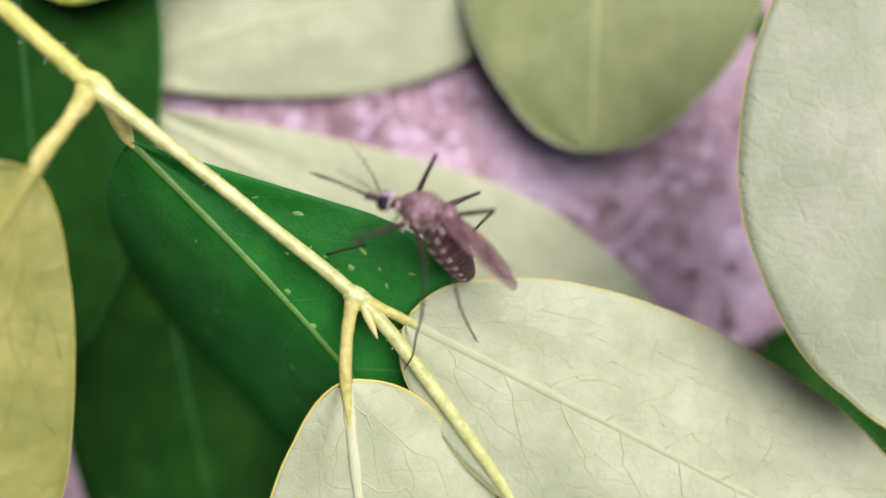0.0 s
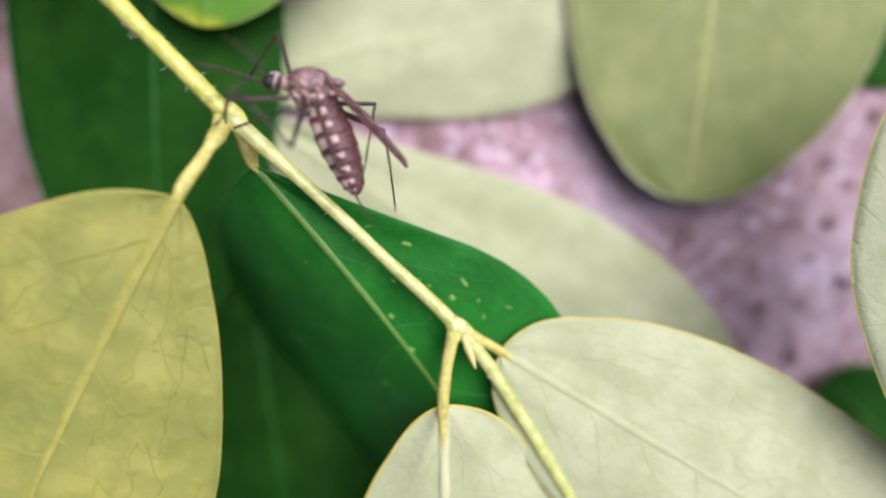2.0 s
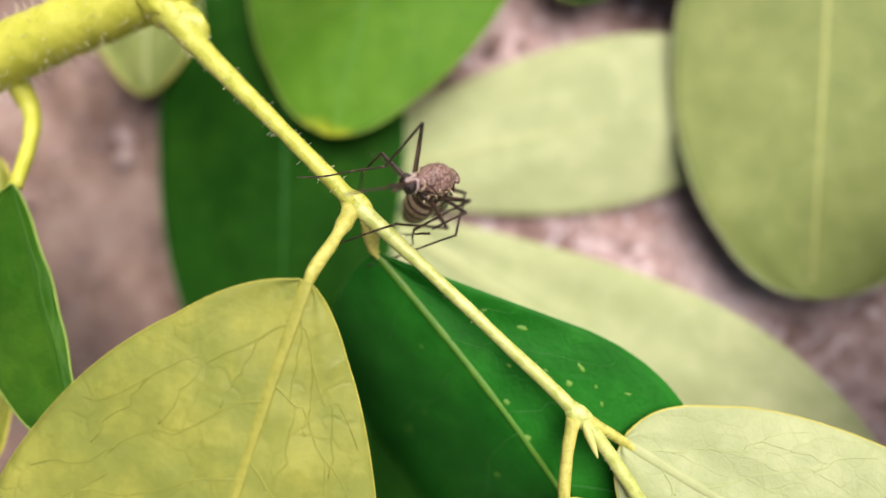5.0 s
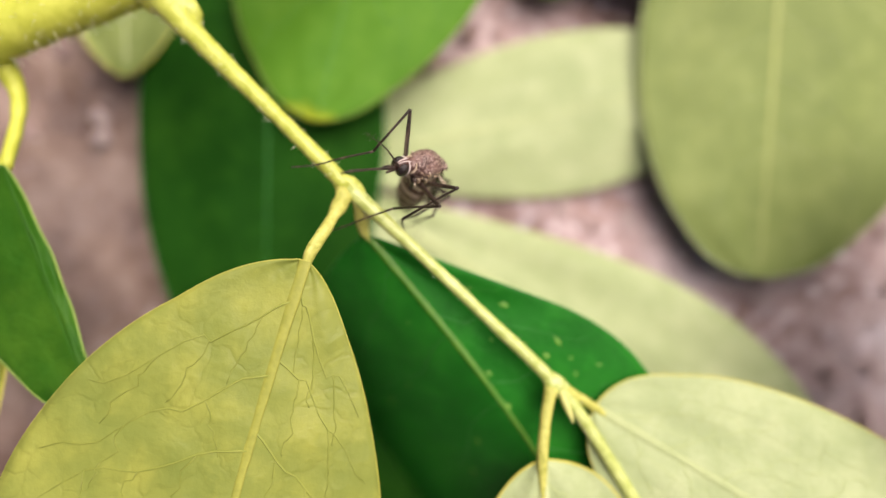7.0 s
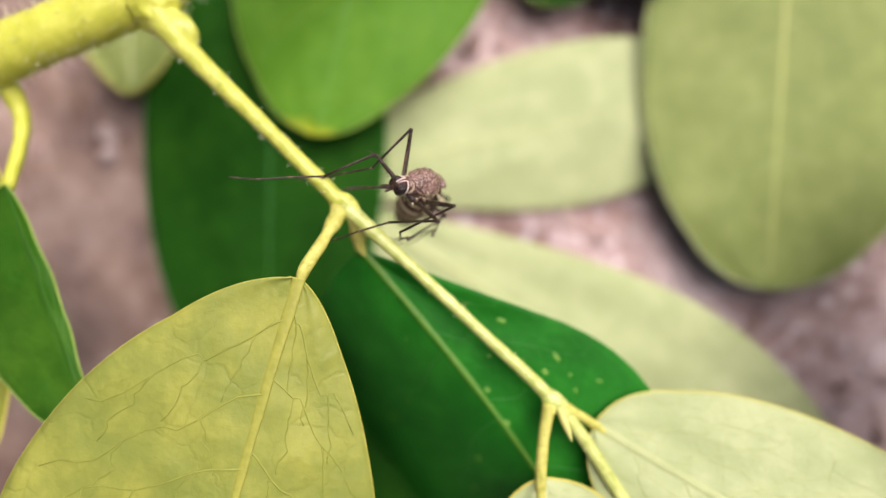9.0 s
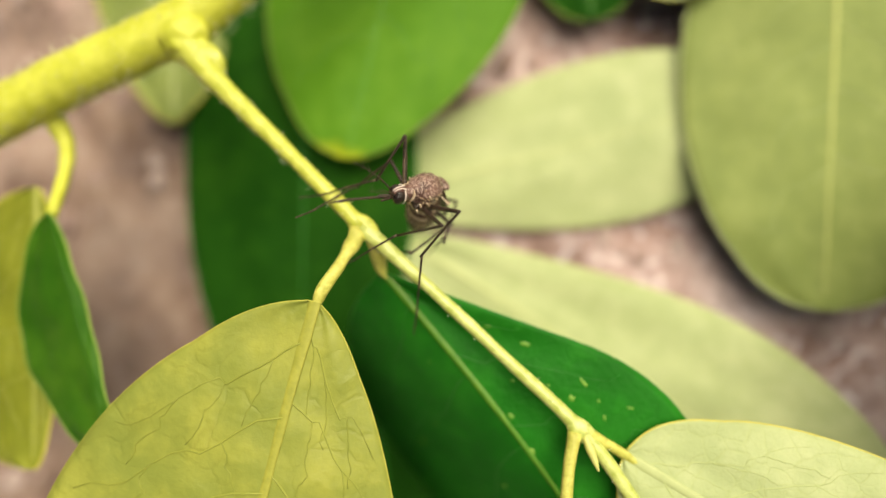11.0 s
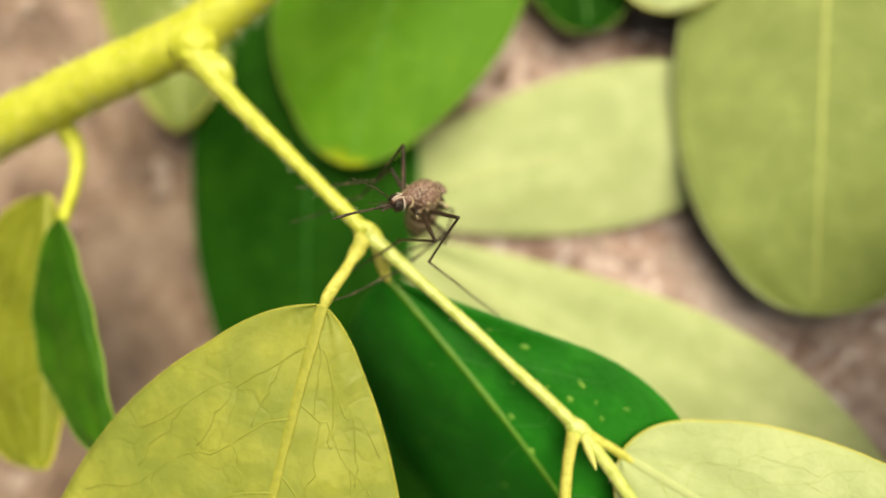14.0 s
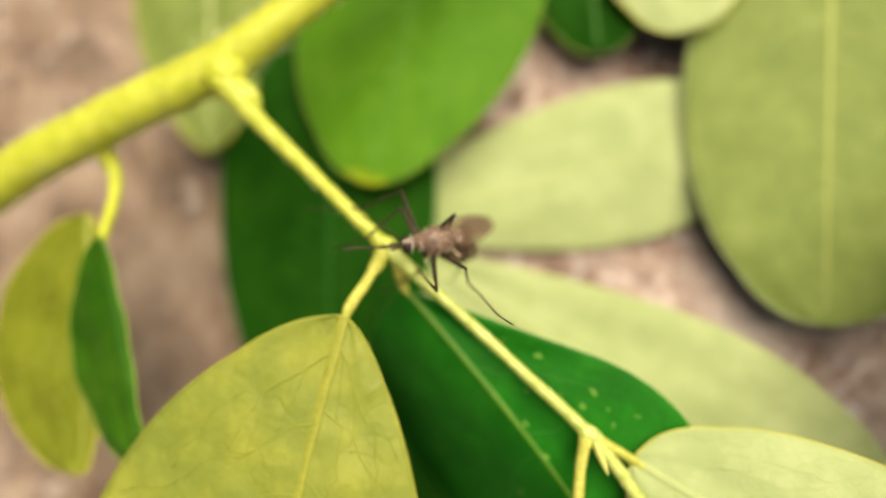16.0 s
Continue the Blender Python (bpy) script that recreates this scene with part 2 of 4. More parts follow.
# ---- ground ----
def ground_material():
    m, n, l, b = material("stony_ground", 0.9, 0.2)
    co = n.new("ShaderNodeTexCoord").outputs["Object"]
    a = noise_tex(n, l, co, 120, 6.0, 0.65)
    c = noise_tex(n, l, co, 520, 5.0, 0.6)
    f = noise_tex(n, l, co, 2200, 4.0, 0.6)
    col = ramp(n, l, a, [(0.32, (0.12, 0.07, 0.058)), (0.45, (0.33, 0.22, 0.205)), (0.56, (0.58, 0.44, 0.43)), (0.72, (0.76, 0.65, 0.67))])
    col = mix(n, l, ramp(n, l, c, [(0.42, (0, 0, 0)), (0.66, (0.6, 0.6, 0.6))]), col, (0.62, 0.49, 0.49))
    col = mix(n, l, ramp(n, l, f, [(0.50, (0, 0, 0)), (0.64, (0.6, 0.6, 0.6))]), col, (0.20, 0.125, 0.11))
    col = mix(n, l, ramp(n, l, noise_tex(n, l, co, 1500, 3.0, 0.6), [(0.56, (0, 0, 0)), (0.66, (0.75, 0.75, 0.75))]), col, (0.80, 0.72, 0.78))
    sx = n.new("ShaderNodeSeparateXYZ")
    l.new(co, sx.inputs[0])
    wander = maths(n, l, "ADD", sx.outputs[0], maths(n, l, "MULTIPLY", noise_tex(n, l, co, 90, 3.0), 0.008))
    leaf_shade = n.new("ShaderNodeMapRange")                 # large leaflet's shade tinted into the soil on one side, dry brown on the other
    leaf_shade.inputs["From Min"].default_value, leaf_shade.inputs["From Max"].default_value = 0.0262, 0.0292
    l.new(wander, leaf_shade.inputs["Value"])
    dry = n.new("ShaderNodeMapRange")
    dry.inputs["From Min"].default_value, dry.inputs["From Max"].default_value = -0.003, -0.010
    dry.inputs["To Max"].default_value = 0.8
    l.new(wander, dry.inputs["Value"])
    away = n.new("ShaderNodeVectorMath")
    away.operation = "LENGTH"
    l.new(co, away.inputs[0])
    near = n.new("ShaderNodeMapRange")                 # both are patches some centimetres wide
    near.inputs["From Min"].default_value, near.inputs["From Max"].default_value = 0.075, 0.045
    l.new(maths(n, l, "ADD", away.outputs["Value"], maths(n, l, "MULTIPLY", a, 0.03)), near.inputs["Value"])
    col = mix(n, l, maths(n, l, "MULTIPLY", dry.outputs[0], near.outputs[0]), col, ramp(n, l, noise_tex(n, l, co, 210, 4.0, 0.6), [(0.36, (0.085, 0.05, 0.036)), (0.5, (0.23, 0.155, 0.12)), (0.64, (0.37, 0.27, 0.22))]))
    # weak dark tint in the soil colour, for the shade beside the large leaflet
    col = mix(n, l, maths(n, l, "MULTIPLY", maths(n, l, "MULTIPLY", leaf_shade.outputs[0], 0.15), near.outputs[0]), col, (0.055, 0.036, 0.020))
    l.new(col, b.inputs["Base Color"])
    bump = n.new("ShaderNodeBump")
    bump.inputs["Strength"].default_value = 0.8
    bump.inputs["Distance"].default_value = 0.0004
    l.new(maths(n, l, "ADD", c, maths(n, l, "MULTIPLY", f, 0.4)), bump.inputs["Height"])
    l.new(bump.outputs[0], b.inputs["Normal"])
    return m


GROUND = ground_material()


def ground():
    xs = [-400, -40, -4, -0.5, -0.12] + list(np.linspace(-0.06, 0.06, 81)) + [0.12, 0.5, 4, 40, 400]
    k = len(xs)
    verts = []
    for y in xs:
        for x in xs:
            near = max(0.0, 1 - max(abs(x), abs(y)) / 0.07)
            z = (noise.noise((x * 90, y * 90, 3)) * 0.0010 + noise.noise((x * 300, y * 300, 7)) * 0.0005) * min(1, near * 4)
            verts.append((x, y, z))
    faces = [(j * k + i, j * k + i + 1, (j + 1) * k + i + 1, (j + 1) * k + i) for j in range(k - 1) for i in range(k - 1)]
    me = bpy.data.meshes.new("ground")
    me.from_pydata(verts, [], faces)
    me.materials.append(GROUND)
    me.polygons.foreach_set("use_smooth", [True] * len(me.polygons))
    tagged(new("ground", me), "rough pinkish-brown stony soil below the branch", "ground", kind="structure")


def gravel():
    """Loose grit strewn over the soil."""
    m, n, l, b = material("grit", 0.85, 0.3)
    g = n.new("ShaderNodeNewGeometry")
    c = ramp(n, l, g.outputs["Random Per Island"], [(0.0, (0.24, 0.165, 0.145)), (0.35, (0.37, 0.26, 0.24)), (0.7, (0.50, 0.40, 0.38)), (1.0, (0.50, 0.41, 0.40))])
    co = n.new("ShaderNodeTexCoord").outputs["Object"]
    c = mix(n, l, maths(n, l, "MULTIPLY", noise_tex(n, l, co, 1800, 4.0), 0.5), c, (0.3, 0.21, 0.19))
    l.new(c, b.inputs["Base Color"])
    rnd = random.Random(5)
    verts, faces = [], []
    base = bmesh.new()
    bmesh.ops.create_icosphere(base, subdivisions=1, radius=1)
    shape = [v.co.copy() for v in base.verts]
    tris = [[v.index for v in f.verts] for f in base.faces]
    base.free()
    for _ in range(2000):
        x, y = rnd.uniform(-0.055, 0.027), rnd.uniform(-0.05, 0.055)
        r = 0.0002 + 0.0006 * rnd.random() ** 3
        s = Vector((rnd.uniform(0.7, 1.3), rnd.uniform(0.7, 1.3), rnd.uniform(0.4, 0.8)))
        turn = Euler((rnd.uniform(-0.4, 0.4), rnd.uniform(-0.4, 0.4), rnd.uniform(0, 6.3))).to_matrix()
        z = noise.noise((x * 90, y * 90, 3)) * 0.0010 + noise.noise((x * 300, y * 300, 7)) * 0.0005
        o = len(verts)
        for v in shape:
            q = v * (1 + 0.3 * noise.noise(v * 1.3 + Vector((x * 900, y * 900, 0))))
            verts.append(tuple(turn @ (q * s) * r + Vector((x, y, z + r * 0.15))))
        faces += [[i + o for i in t] for t in tris]
    me = bpy.data.meshes.new("gravel")
    me.from_pydata(verts, [], faces)
    me.materials.append(m)
    tagged(new("gravel", me), "loose pinkish and brown grit on the soil", "gravel", kind="stuff")


ground()
gravel()

# ---- the branch ----
branch = tagged(new("shrub_branch"), "leafy green shrub branch with yellow-green hairy stem and oval leaflets", "shrub")
branch.matrix_world = SPRAY


class Blade:
    """The surface of a leaflet: from base to tip, with half-widths, folds along the midrib, bow and sag."""

    def __init__(self, base, tip, wl, wr, fl=0, fr=0, bow=0, sag=0, cup=0.0, mid=0.5, n0=(2.0, 2.0), n1=(2.0, 2.0), lean=0, seed=0, wave=0.28, droop=None):
        self.base, self.tip = Vector(base), Vector(tip)
        self.d = self.tip - self.base
        self.len = self.d.length
        self.d.normalize()
        self.r = self.d.cross(Vector((0, 0, 1))).normalized()
        if lean:
            self.r = Matrix.Rotation(radians(lean), 3, self.d) @ self.r
        self.n = self.r.cross(self.d)
        self.w = {-1: wl / max(0.2, math.cos(radians(fl))), 1: wr / max(0.2, math.cos(radians(fr)))}
        self.f = {-1: radians(fl), 1: radians(fr)}
        self.curl = {-1: cup, 1: cup if droop is None else droop}
        self.bow, self.sag, self.mid, self.n0, self.n1, self.seed, self.wave = bow, sag, mid, n0, n1, seed, wave

    def width(self, u, side=1):
        """The outline, eased where its two halves meet."""
        h = max(0.0, min(0.09, u - 0.02, 0.98 - u))
        return sum(self.outline(u + h * k, side) for k in (-1, -0.5, 0, 0.5, 1)) / 5

    def outline(self, u, side):
        s = (self.mid - u) / self.mid if u < self.mid else (u - self.mid) / (1 - self.mid)
        e = (self.n0 if u < self.mid else self.n1)[0 if side < 0 else 1]
        return max(0.006, (1 - min(1, s) ** e)) ** (1 / e) if s < 1 else 0.012

    def at(self, u, v, off=0.0):
        side = 1 if v >= 0 else -1
        a = abs(v) * self.w[side] * self.width(u, side)
        f = self.f[side]
        p = self.base + self.d * (self.len * u) + self.r * (self.bow * math.sin(math.pi * u)) + self.n * (self.sag * 4 * u * (1 - u))
        rise = a * math.sin(f) + self.curl[side] * (a / max(self.w.values())) ** 2
        rise += self.wave * noise.noise(Vector((u * 5 + self.seed * 7.3, v * 1.8, self.seed))) * min(1, abs(v) * 3)
        return p + self.r * (side * a * math.cos(f)) + self.n * (rise + off)


def leaf(blade, front, back, rib, label, edge=None, vein=None, veins=0, rib_r=0.16, thick=0.16, rib_end=0.97, edge_r=0.045, vein_r=0.045, rib_h=0.6, name="leaf"):
    b = blade
    nu, nv = 64, 16
    us = [0.5 - 0.5 * math.cos(math.pi * i / nu) for i in range(nu + 1)]
    vs = [k / nv for k in range(-nv, nv + 1)]
    bm = bmesh.new()
    uvl = bm.loops.layers.uv.new("UVMap")
    grids, coord = [], {}
    for off in (thick / 2, -thick / 2):
        g = []
        for u in us:
            row = []
            for v in vs:
                vert = bm.verts.new(b.at(u, v, off * (1 - 0.7 * abs(v) ** 6)) - b.base)
                coord[vert] = (u * b.len + b.seed * 13.7, v * b.width(u, 1 if v >= 0 else -1) * b.w[1 if v >= 0 else -1] + b.seed * 5.1)
                row.append(vert)
            g.append(row)
        grids.append(g)
    for gi, g in enumerate(grids):
        for i in range(nu):
            for k in range(2 * nv):
                q = [g[i][k], g[i][k + 1], g[i + 1][k + 1], g[i + 1][k]]
                fc = bm.faces.new(q if gi else q[::-1])
                fc.material_index = gi
    loop = [(i, 0) for i in range(nu + 1)] + [(nu, k) for k in range(1, 2 * nv + 1)] + [(i, 2 * nv) for i in range(nu - 1, -1, -1)] + [(0, k) for k in range(2 * nv - 1, 0, -1)]
    for (i, k), (i2, k2) in zip(loop, loop[1:] + loop[:1]):
        bm.faces.new((grids[0][i][k], grids[0][i2][k2], grids[1][i2][k2], grids[1][i][k]))
    for fc in bm.faces:
        for lp in fc.loops:
            lp[uvl].uv = coord[lp.vert]
    bmesh.ops.recalc_face_normals(bm, faces=bm.faces)
    ob = part(name, bm, (front, back), branch, label, at=b.base)
    m = bmesh.new()
    ru = np.linspace(0.0, rib_end, 30)
    rows = []
    for u in ru:                                       # a low rounded ridge that runs out towards the tip
        w = rib_r * (1.45 - 1.15 * u) * (1 + 0.22 * noise.noise(Vector((u * 26, b.seed, 0.5))))
        rows.append([m.verts.new(b.at(u, 0, thick / 2) - b.base + b.r * (math.cos(a) * w) + b.n * (math.sin(a) * w * rib_h - 0.1 * w * rib_h / 0.6))
                     for a in np.linspace(-0.5, math.pi + 0.5, 9)])
    for r0, r1 in zip(rows, rows[1:]):
        for k in range(8):
            m.faces.new((r0[k], r0[k + 1], r1[k + 1], r1[k]))
    bmesh.ops.recalc_face_normals(m, faces=m.faces)
    part("midrib", m, rib, ob)
    if edge:
        m = bmesh.new()
        ring = [b.at(u, -1) - b.base for u in us] + [b.at(u, 1) - b.base for u in us[::-1]]
        tube(m, ring + ring[:1], edge_r, 6, cap=False)
        part("margin", m, edge, ob)
    for k in range(veins):
        for side in (-1, 1):
            u0 = 0.05 + 0.78 * (k + (0.15 if side > 0 else -0.12)) / veins
            u0 = max(0.02, u0)
            m = bmesh.new()
            pts, rad = [], []
            reach = 0.20 + 0.05 * noise.noise(Vector((k * 1.9, side, b.seed * 2.2)))
            for j in range(13):
                s = j / 12
                u = min(0.985, u0 + reach * s ** 1.25 + (0.055 * noise.noise(Vector((s * 4, k * 3.7 + side, b.seed))) + 0.020 * noise.noise(Vector((s * 11, k * 5.1 + side, b.seed + 4)))) * min(1, s * 2))
                pts.append(b.at(u, side * 0.9 * s, thick / 2 + 0.008) - b.base)
                rad.append(vein_r * (1 - 0.75 * s))
            tube(m, pts, rad, 5)
            if vein in (VEIN_OLIVE, VEIN_DIM):         # a loose net of finer veins up to the next side vein
                for fork in (3, 6, 9) if (k + side) % 2 else (4, 8):
                    s0 = fork / 12
                    net = [pts[fork]]
                    gap = 0.74 / veins
                    lean = 0.30 * noise.noise(Vector((fork * 1.3 + 0.4, k * 4.1 + b.seed, side)))
                    for j in range(1, 11):
                        q = j / 10
                        bend = 0.05 * noise.noise(Vector((q * 3.5, fork * 2.9, k + side * 3))) + 0.03 * noise.noise(Vector((q * 9, fork * 1.9, k - side)))
                        sv = min(1.05, s0 + lean * q + bend)
                        u = u0 + reach * (s0 + lean * q * 0.6) ** 1.25 + gap * q + 0.012 * noise.noise(Vector((q * 8, fork, k * 1.7 - side)))
                        net.append(b.at(max(0.02, min(0.985, u)), side * 0.9 * sv, thick / 2 + 0.006) - b.base)
                    tube(m, net, blend([vein_r * 0.6, vein_r * 0.42, vein_r * 0.5, vein_r * 0.3], 11), 4)
            part("side_vein", m, vein or rib, ob)
    return ob


def petiole(pts, radii, mat=None, lump=0.12):
    c = curve(pts, 6)
    bm = bmesh.new()
    tube(bm, c, blend(radii, len(c)), 10, lump)
    return part("petiole", bm, mat or PETIOLE, branch)


def limb(name, pts, radii, mat, label, lump=0.08, seg=14, steps=10):
    c = curve(pts, steps)
    bm = bmesh.new()
    tube(bm, c, blend(radii, len(c)), seg, lump)
    return part(name, bm, mat, branch, label), c, blend(radii, len(c))


def hairs(parent, line, radii, count, length, seed):
    """Fine bristles standing off a limb."""
    rnd = random.Random(seed)
    bm = bmesh.new()
    for _ in range(count):
        i = rnd.randrange(1, len(line) - 1)
        p = line[i].lerp(line[i + 1], rnd.random())
        d = (line[i + 1] - line[i - 1]).normalized()
        q = Vector((rnd.gauss(0, 1), rnd.gauss(0, 1), rnd.gauss(0, 1)))
        q = (q - d * q.dot(d)).normalized()
        h = length * rnd.uniform(0.4, 1.2)
        root = p + q * radii[i] * 0.93
        tipp = root + q * h + d * h * rnd.uniform(-0.2, 0.7)
        tube(bm, [root, root.lerp(tipp, 0.55) + d * 0.05 * h, tipp], [0.010, 0.008, 0.003], 4)
    tagged(part("hair", bm, HAIR, parent, "fine whitish bristles"), kind="stuff")


# stem, twig and nodes
stem, sc, sr = limb("stem", [(-46, -10, -5), (-32, 1, -3), (-21.6, 6.0, -1.0), (-18.0, 7.66, -0.8), (-14.4, 9.1, -0.7), (-11.1, 10.5, -0.9), (-7.6, 13.0, -1.2), (-2, 17.5, -2.5), (4, 23, -4)],
                    [1.3, 1.2, 1.1, 1.08, 1.06, 1.05, 0.85, 0.75, 0.7], STEM, "thick yellow-green hairy young stem")
hairs(stem, sc, sr, 1500, 0.42, 3)
upper, uc, ur = limb("twig", [(-11.3, 10.4, -0.85), (-10.3, 9.25, -0.45), (-9.16, 7.91, -0.2), (-5.98, 4.79, 0.2), (-3.4, 2.2, 0.35)],
                     [0.95, 0.62, 0.41, 0.29, 0.31], SHOOT, "slender yellow twig with short bristles")
hairs(upper, uc, ur, 170, 0.20, 6)
twig, tc, tr_ = limb("twig", [(-3.4, 2.2, 0.35), (-0.95, -0.07, 0.1), (1.7, -2.6, -0.1), (4.2, -5.05, -0.3), (5.85, -7.3, -0.45), (8.9, -12.4, -0.8), (12.5, -19, -1.4)],
                     [0.31, 0.22, 0.22, 0.26, 0.24, 0.23, 0.2], TWIG, "slender pale yellow-green twig with swollen nodes")
hairs(twig, tc, tr_, 70, 0.13, 4)


def node(p, r, long_=1.5, mat=None, way=(0.69, -0.72, -0.08)):
    """A swelling that runs out along the twig, with a scar on one flank."""
    axis = Vector(way).normalized()
    side = axis.cross(Vector((0, 0, 1))).normalized()
    up = side.cross(axis)
    bm = bmesh.new()
    bmesh.ops.create_icosphere(bm, subdivisions=4, radius=r)
    for v in bm.verts:
        q = v.co.copy()
        k = 1 + 0.20 * noise.noise(q * 2.2 + Vector(p)) + 0.07 * noise.noise(q * 7 + Vector(p))
        k += 0.28 * max(0.0, q.normalized().dot(Vector((0.2, -0.85, 0.3)).normalized())) ** 6
        x = axis * (q.x * long_) + side * q.y + up * (q.z * 0.9)
        v.co = x * k
    part("node", bm, mat or TWIG, branch, at=p)


node((-3.4, 2.2, 0.30), 0.38, 1.9, SHOOT)
node((4.15, -5.0, -0.3), 0.33, 1.8)
node((-10.75, 9.85, -0.55), 0.92, 1.15, STEM)
node((-9.9, 8.95, -0.45), 0.58, 2.0, SHOOT)
petiole([(-3.55, 2.0, 0.4), (-3.8, 1.2, 1.0), (-4.2, 0.4, 1.55), (-4.52, -0.24, 1.84), (-4.66, -0.62, 1.88)], [0.34, 0.22, 0.21, 0.22, 0.12], lump=0.35)
petiole([(-3.0, 1.75, 0.2), (-2.98, 1.35, -0.2), (-3.0, 1.0, -0.55), (-2.95, 0.66, -0.76), (-2.75, 0.3, -0.82)], [0.30, 0.30, 0.28, 0.20, 0.06])
petiole([(-10.5, 5.2, -9.3), (-8.0, 4.2, -9.2), (-6.0, 3.4, -8.9), (-4.5, 2.7, -8.6)], [0.24, 0.2, 0.2, 0.22])
petiole([(4.3, -5.05, -0.3), (5.0, -5.5, -0.5), (5.7, -5.97, -0.84), (6.5, -6.46, -0.95), (7.4, -7.0, -1.10)], [0.26, 0.19, 0.19, 0.15, 0.10])
petiole([(4.0, -5.1, -0.2), (3.75, -6.2, 0.0), (3.65, -7.2, 0.1), (3.62, -8.0, 0.1), (3.66, -9.6, 0.06)], [0.26, 0.21, 0.22, 0.20, 0.05])
bm = bmesh.new()
tube(bm, curve([(4.3, -5.2, -0.1), (4.55, -5.8, 0.0), (4.75, -6.35, 0.05)], 5), blend([0.08, 0.16, 0.12, 0.03], 11), 8)
part("bud", bm, BUD, branch, "small pale pointed bud")
petiole([(-17.3, 7.6, -1.3), (-16.7, 6.3, -1.7), (-16.4, 4.9, -1.3), (-16.2, 3.0, -0.3)], [0.55, 0.34, 0.27, 0.24], STEM)

# leaflets
swaying = leaf(Blade((-4.6, -0.4, 1.95), (-9.6, -19.8, 2.2), 5.45, 7.9, fl=-14, fr=4, bow=0.3, cup=-0.5, mid=0.52, n0=(1.35, 1.62), seed=1), OLIVE, FRESH, RIB_YELLOW,
     "yellow-green leaflet underside with a net of raised veins", MARGIN, VEIN_OLIVE, 6, 0.15, edge_r=0.02, vein_r=0.040, rib_h=0.3)
SPECKED_BLADE = Blade((-2.9, 0.58, -0.85), (8.5, -17.0, -3.6), 5.37, 7.2, fl=2, fr=-32, bow=-0.85, sag=0.7, cup=-0.8, droop=-4.6, mid=0.4, n0=(1.0, 1.9), n1=(2.56, 2.0), seed=2)
specked = leaf(SPECKED_BLADE, SPECKED, PALE, RIB_DARK,
     "dark glossy green leaflet upper side with small yellow specks", VEIN_GREEN, VEIN_GREEN, 5, 0.095, edge_r=0.026, vein_r=0.022, rib_h=0.35)
behind = leaf(Blade((-4.5, 2.7, -8.6), (18.1, -11.3, -6.5), 4.7, 5.6, cup=-0.4, mid=0.6, n0=(1.2, 1.5), n1=(2.0, 1.9), seed=3), PALE, GREEN, RIB_PALE,
     "pale grey-green leaflet underside with a light midrib", MARGIN_PALE, VEIN_PALE, 5, 0.11, vein_r=0.03)
leaf(Blade((5.75, -6.0, -0.9), (23.7, -16.7, 0.0), 4.62, 4.62, fl=-4, fr=6, cup=-0.5, n1=(2.3, 2.0), seed=4), PALE, GREEN, RIB_DIM,
     "broad pale green leaflet underside with fine veins", MARGIN, VEIN_DIM, 7, 0.13, edge_r=0.03, vein_r=0.026, rib_h=0.3)
leaf(Blade((3.62, -7.75, 0.0), (4.2, -25.5, -0.4), 5.3, 4.2, fl=-8, fr=-6, cup=-0.4, n0=(2.0, 1.6), seed=5), PALE, GREEN, RIB_PALE,
     "pale leaflet underside below the lower node", MARGIN, VEIN_DIM, 5, 0.15, vein_r=0.034)
flat = leaf(Blade((-6.6, 4.25, -9.2), (14.3, 8.6, -9.0), 4.15, 4.15, cup=-0.5, mid=0.6, n0=(1.6, 1.35), seed=6), PALE, GREEN, RIB_PALE,
     "pale green leaflet lying flat behind the twig", MARGIN_PALE, VEIN_PALE, 5, 0.09)
rounded = leaf(Blade((17.2, 20.85, -8.6), (15.3, -1.35, -7.8), 8.8, 6.6, cup=-0.7, n1=(1.85, 2.0), seed=7), MATURE, GREEN, RIB_SOFT,
     "rounded pale leaflet underside hanging tip down", MARGIN_PALE, VEIN_SOFT, 6, 0.11, vein_r=0.03)
large = leaf(Blade((22.7, 6.8, 1.2), (23.9, -10.6, 2.4), 6.3, 6.05, cup=-0.8, seed=8), FADED, GREEN, RIB_PALE,
     "large pale leaflet underside with a yellow margin", MARGIN, VEIN_PALE, 0, 0.14, edge_r=0.028)
fresh = leaf(Blade((-1.2, 25.5, -7.2), (-5.8, 5.85, -6.0), 6.5, 6.3, cup=-0.4, n1=(1.6, 1.9), seed=9), FRESH, PALE, RIB_GREEN,
     "fresh green leaflet upper side with a yellow blotched tip", MARGIN_GREEN, RIB_GREEN, 5, 0.08)
shaded = leaf(Blade((-8.2, 17.5, -7.5), (-8.6, -8.5, -7.6), 5.6, 6.6, cup=-0.6, mid=0.44, n1=(1.7, 1.7), seed=10), GREEN, PALE, VEIN_GREEN,
     "dark green leaflet in shade behind the twig", VEIN_GREEN, RIB_GREEN, 0, 0.05)
hanging = leaf(Blade((-16.2, 3.1, -0.2), (-13.0, -6.6, 0.4), 0.5, 3.5, fl=-10, fr=-8, mid=0.45, n0=(1.4, 1.7), n1=(1.6, 1.4), seed=11), MIDGREEN, PALE, MIDGREEN,
     "narrow dark green leaflet turned on edge", MARGIN_GREEN, RIB_GREEN, 0, 0.04)
leaf(Blade((-17.9, 4.3, -1.6), (-17.6, -7.2, -1.2), 0.9, 5.6, fl=-6, fr=-10, seed=12), OLIVE_SHADED, GREEN, VEIN_OLIVE,
     "olive-yellow leaflet underside below the stem", MARGIN, VEIN_OLIVE, 4, 0.12)
